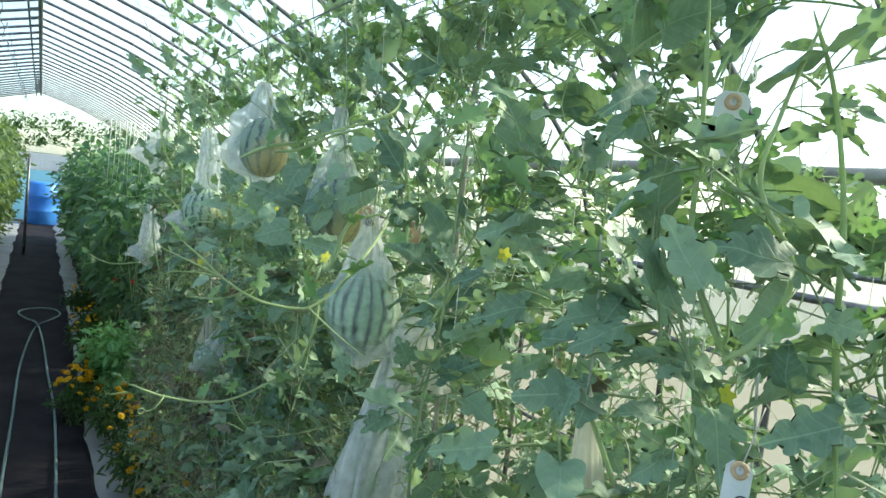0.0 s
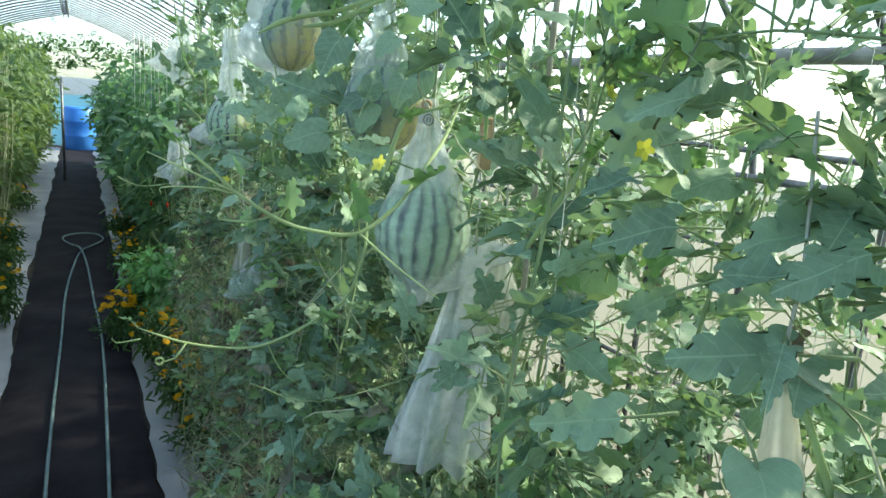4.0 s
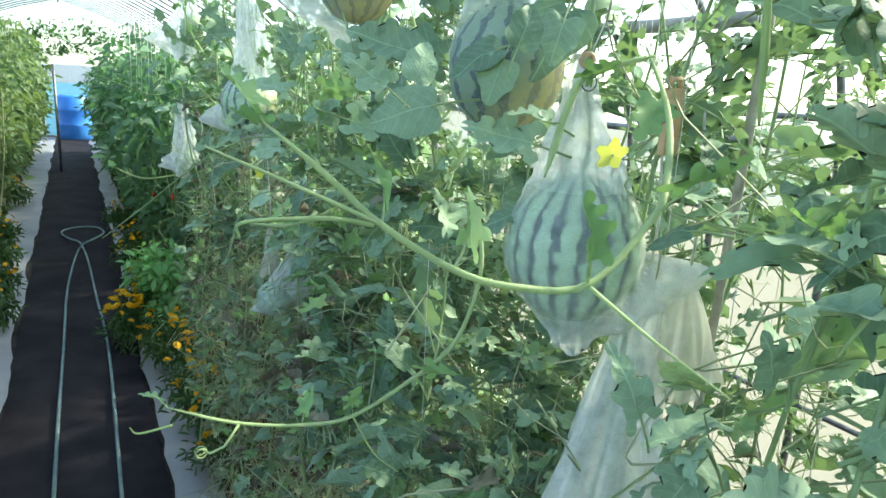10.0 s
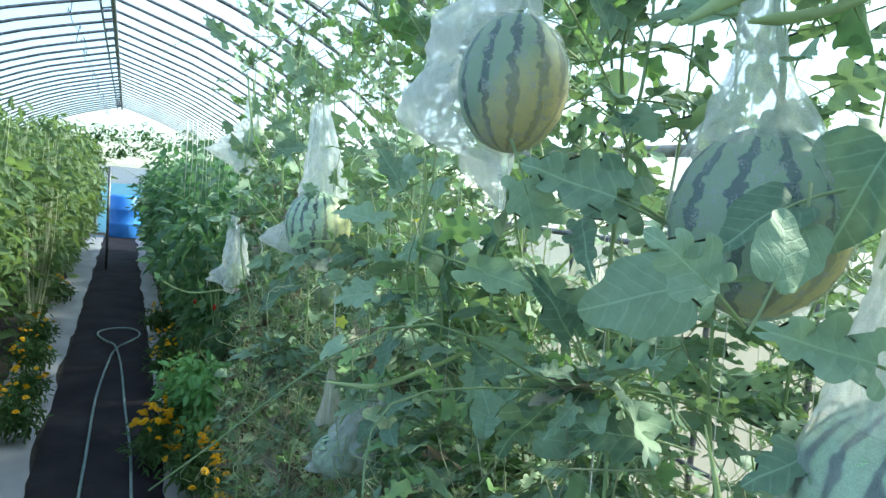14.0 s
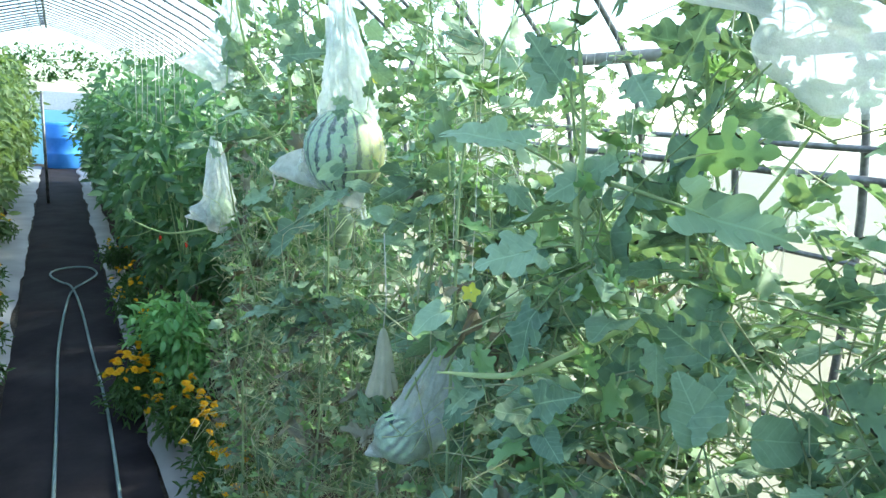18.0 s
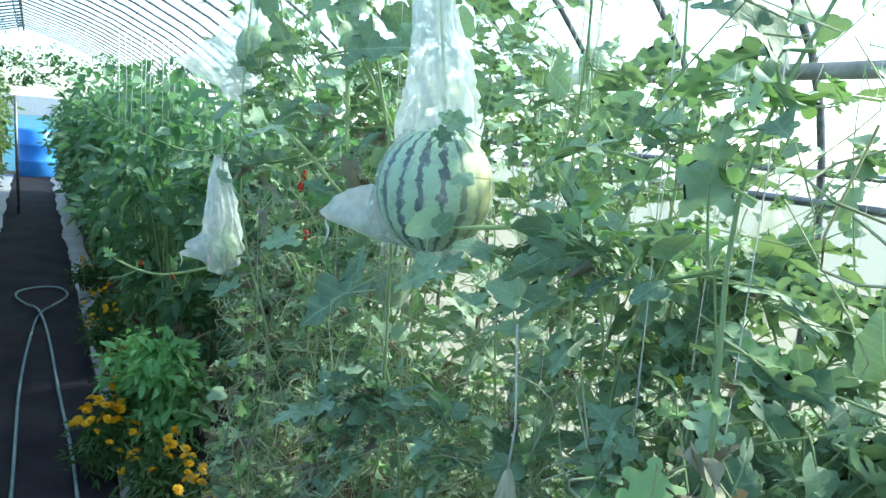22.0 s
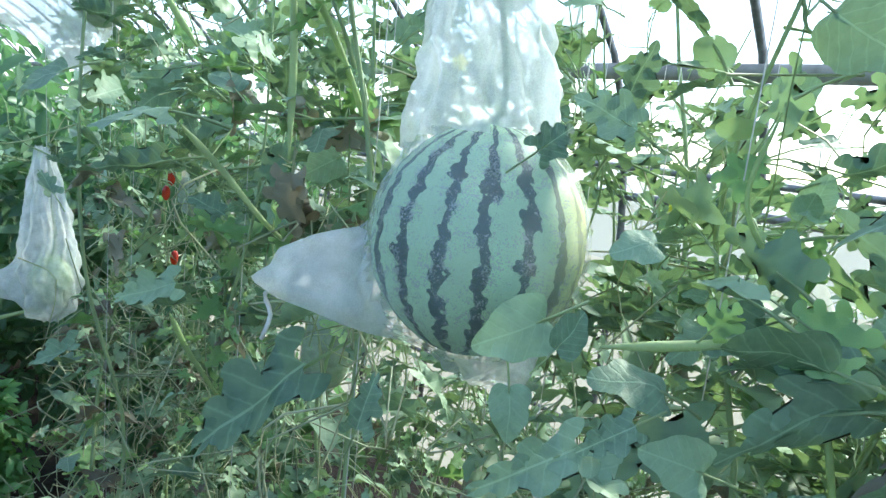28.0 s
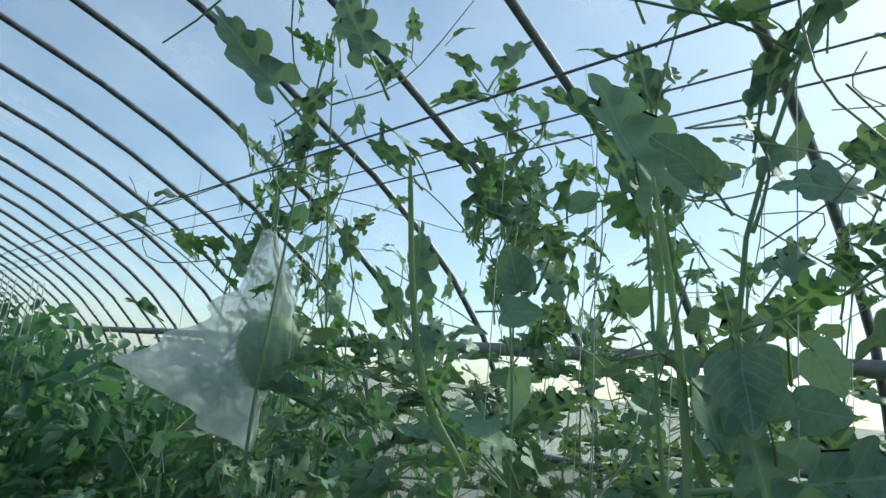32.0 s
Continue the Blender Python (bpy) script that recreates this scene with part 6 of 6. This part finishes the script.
loose_net((0.80, 2.3, 0.95), (0.81, 2.3, 0.75), 0.08, 6, "pale gathered net hanging low behind the vines")


def tag_card(at, yaw, tilt, w, h, label, seed):
    th = thing("plant_tag", at, label, "tag", "plant tags")
    th.rotation_euler = (radians(tilt), radians(seed * 3), radians(yaw))
    c = w * 0.22
    out = [(-w / 2, 0, -h), (w / 2, 0, -h), (w / 2, 0, -c), (w / 2 - c, 0, 0), (-w / 2 + c, 0, 0), (-w / 2, 0, -c)]
    vs = out + [(x, 0.0006, z) for x, _, z in out]
    fs = [(5, 4, 3, 2, 1, 0), (6, 7, 8, 9, 10, 11)] + [(i, (i + 1) % 6, 6 + (i + 1) % 6, 6 + i) for i in range(6)]
    card = part("card", Geo().add(vs, fs).mesh("card", M_WHITE, smooth=False), th)
    ring = [(0.0055 * math.cos(a), -0.0008, -h * 0.16 + 0.0055 * math.sin(a)) for a in np.linspace(0, 6.283, 17)]
    v, f = tube(ring, 0.0022, 6)
    part("eyelet", Geo().add(v, f).mesh("eyelet", M_ORANGE), card, "brown paper eyelet")
    ring = [(0.006 + 0.0066 * math.cos(a), -0.0006, -h * 0.78 + 0.0072 * math.sin(a)) for a in np.linspace(0, 6.283, 21)]
    v, f = tube(ring, 0.0006, 5)
    part("ink_ring", Geo().add(v, f).mesh("ink_ring", M_INK), card, "black pen ring")
    for dx in (-0.002, 0.002):
        v, f = box((0.006 + dx - 0.0005, -0.0009, -h * 0.78 - 0.0035), (0.006 + dx + 0.0005, -0.0002, -h * 0.78 + 0.0035))
        part("ink_bar", Geo().add(v, f).mesh("ink_bar", M_INK, smooth=False), card, "black pen stroke")
    v, f = tube(smooth_path([(0, -0.001, -h * 0.16), (0.004, 0.0, 0.01), (0.015, 0.01, 0.05)], 8), 0.0006, 4)
    part("tag_wire", Geo().add(v, f).mesh("tag_wire", M_STRING), th)
    return th


tag_card((0.522, 0.38, 1.782), -40, 4, 0.030, 0.058, "white card plant tag with an eyelet and a pen mark", 1)
tag_card((0.492, 0.303, 1.474), -40, -20, 0.022, 0.042, "white card plant tag with an eyelet hanging askew", 3)
tag_card((0.478, 1.022, 1.626), -25, 5, 0.016, 0.030, "white card plant tag tied above a netted melon", 2)


def stake(a, b, r, label, mat=M_WOOD):
    o = Vector(a)
    th = thing("stake", o, label, "stake", "stakes")
    n = 14
    d = Vector(b) - o
    pts = [d * (i / n) + Vector((0.004 * noise.noise(Vector((i * 0.7, r, 0))), 0.004 * noise.noise(Vector((i * 0.7, 3, r))), 0)) for i in range(n + 1)]
    v, f = tube(pts, [r * (1 + 0.12 * noise.noise(Vector((i * 1.3, 9, r)))) for i in range(n + 1)], 10)
    part("pole", Geo().add(v, f).mesh("pole", mat), th)
    v, f = sphere(d, r * 1.02, r * 1.02, r * 0.35, 12, 6, 0.08, r)
    part("cut_end", Geo().add(v, f).mesh("cut_end", mat), th, "pale sawn end")
    return th


stake((0.66, 1.02, 0.0), (0.61, 0.94, 1.95), 0.0045, "weathered grey wooden stake among the vines")
stake((1.03, 2.76, 0.0), (1.02, 2.75, 0.98), 0.014, "pale flat-topped wooden stake behind the vines")
stake((0.88, 2.2, 0.0), (0.87, 2.22, 1.0), 0.012, "pale flat-topped wooden stake behind the vines")
clip = thing("plant_clip", (0.553, 0.988, 1.592), "orange-brown wooden clip gripping the vine", "clip")
v, f = box((-0.0085, -0.004, -0.050), (0.0085, 0.004, 0.010))
part("jaw", Geo().add(v, f).mesh("jaw", M_ORANGE, smooth=False), clip)
v, f = tube([(-0.007, 0, 0.008), (-0.006, 0, 0.018), (0.006, 0, 0.018), (0.007, 0, 0.008)], 0.0028, 6)
part("spring", Geo().add(v, f).mesh("spring", M_ORANGE), clip)

# yellow watermelon flowers
def petal_flower(seed):
    g = Geo()
    for i in range(5):
        a = 2 * math.pi * i / 5
        d, s = Vector((math.cos(a), math.sin(a), 0)), Vector((-math.sin(a), math.cos(a), 0))
        g.add([(0, 0, 0), d * 0.5 - s * 0.38 + Vector((0, 0, .1)), d * 0.95 - s * 0.2 + Vector((0, 0, .22)), d * 1.02 + s * 0.1 + Vector((0, 0, .2)), d * 0.55 + s * 0.38 + Vector((0, 0, .1))], [(0, 1, 2, 3, 4)])
    return g.mesh("petals", M_YELLOW)


PETALS = petal_flower(1)
fv, ff = sphere((0, 0, -0.35), 0.25, 0.25, 0.4, 10, 6)
CALYX = Geo().add(fv, ff).mesh("calyx", M_SHOOT)
for n_, at in enumerate(((0.328, 0.819, 1.561), (0.340, 1.643, 1.436), (0.47, 0.62, 1.60), (0.50, 0.70, 1.645), (0.62, 2.5, 1.66), (0.72, 2.3, 1.55), (0.60, 2.0, 1.36), (0.55, 1.35, 1.42), (0.66, 1.75, 1.40), (0.50, 0.33, 1.52), (0.58, 2.12, 1.47), (0.64, 2.55, 1.49))):
    th = thing("watermelon_flower", at, "small open yellow watermelon flower on the vine", "flower", "yellow vine flowers")
    th.rotation_euler = (radians(60 + 17 * n_ % 50), radians(11 * n_ % 40 - 20), radians(-60 + 23 * n_ % 80))
    th.scale = (0.0095, 0.0095, 0.0095)
    part("petals", PETALS, th)
    part("calyx", CALYX, th)
for n_, at in enumerate(((0.690, 3.38, 1.440), (0.684, 3.39, 1.405), (0.70, 3.37, 1.27), (0.52, 4.4, 0.92), (0.50, 5.2, 0.80), (0.55, 3.9, 1.10))):
    th = thing("red_pepper", at, "small ripe red pepper on its plant", "pepper", "red peppers")
    v, f = sphere((0, 0, 0), 0.008, 0.008, 0.017, 12, 8, 0.2, n_)
    part("fruit", Geo().add(v, f).mesh("fruit", M_RED), th)
    v, f = tube([(0, 0, 0.018), (0.003, 0, 0.03), (0.01, 0, 0.04)], 0.002, 5)
    part("stalk", Geo().add(v, f).mesh("stalk", M_STEM), th)

# strings hanging over the pepper rows, vines over the far end
for n_ in range(9):
    x_ = 0.42 + 0.035 * n_
    v, f = tube([(0, 0, 0), (0.01 * math.sin(n_), 0.01, -0.25), (0.0, 0.02, -0.5)], 0.003, 4)
    th = thing("hanging_twine", (x_, 5.4 + 0.07 * (n_ % 3), 1.95), "white twine hanging over the pepper plants", "twine", "hanging twines")
    part("twine", Geo().add(v, f).mesh("twine", M_STRING), th)
arch_fol = [bush_mesh("foliage", 170, 0.34, 0.2, -0.14, 0.14, 0.08, LEAF8, M_MARI, s, 7) for s in (91, 92)]
for n_ in range(14):
    th = thing("overhead_vine", (-1.3 + 0.34 * (n_ % 9), 12.6 + 0.2 * (n_ % 2), (1.98 if n_ < 9 else 1.72) + 0.06 * math.sin(n_ * 2.1)), "leafy vine trained across the aisle overhead", "vine", "overhead vines")
    part("foliage", arch_fol[n_ % 2], th)
    v, f = tube([(-0.3, 0, 0), (0, 0.02, 0.03), (0.3, 0, 0)], 0.008, 5)
    part("stem", Geo().add(v, f).mesh("stem", M_STEM), th)
door = thing("door_1", (0.05, 18.35, 0), "pale blue and white sheet door in the greenhouse end", "door", kind="structure")
v, f = box((-0.55, 0, 0.0), (0.55, 0.03, 1.20))
part("door_panel", Geo().add(v, f).mesh("door_panel", M_PALEBLUE, smooth=False), door)
v, f = box((-0.55, 0, 1.21), (0.55, 0.03, 1.60))
part("door_panel", Geo().add(v, f).mesh("door_panel", M_WHITE, smooth=False), door, "white upper panel")
for x_ in (-0.6, 0.6):
    v, f = tube([(x_, 0, 0), (x_, 0, 1.66)], 0.025, 8)
    part("door_post", Geo().add(v, f).mesh("door_post", M_PIPE), door)

# pale sheets hung by the side wall and on the beds
for n_, (p_, w_, h_) in enumerate((((1.29, 2.352, 1.39), 0.20, 0.22), ((1.6, 2.778, 1.221), 0.18, 0.16), ((1.4, 2.602, 1.054), 0.12, 0.14))):
    loose_net((p_[0], p_[1], p_[2] + h_ * 0.5), (p_[0] + 0.02, p_[1], p_[2] - h_ * 0.5), w_, 20 + n_, "crumpled pale plastic sheet hanging by the side wall", M_CREAM, "plastic_sheet", "plastic sheet")
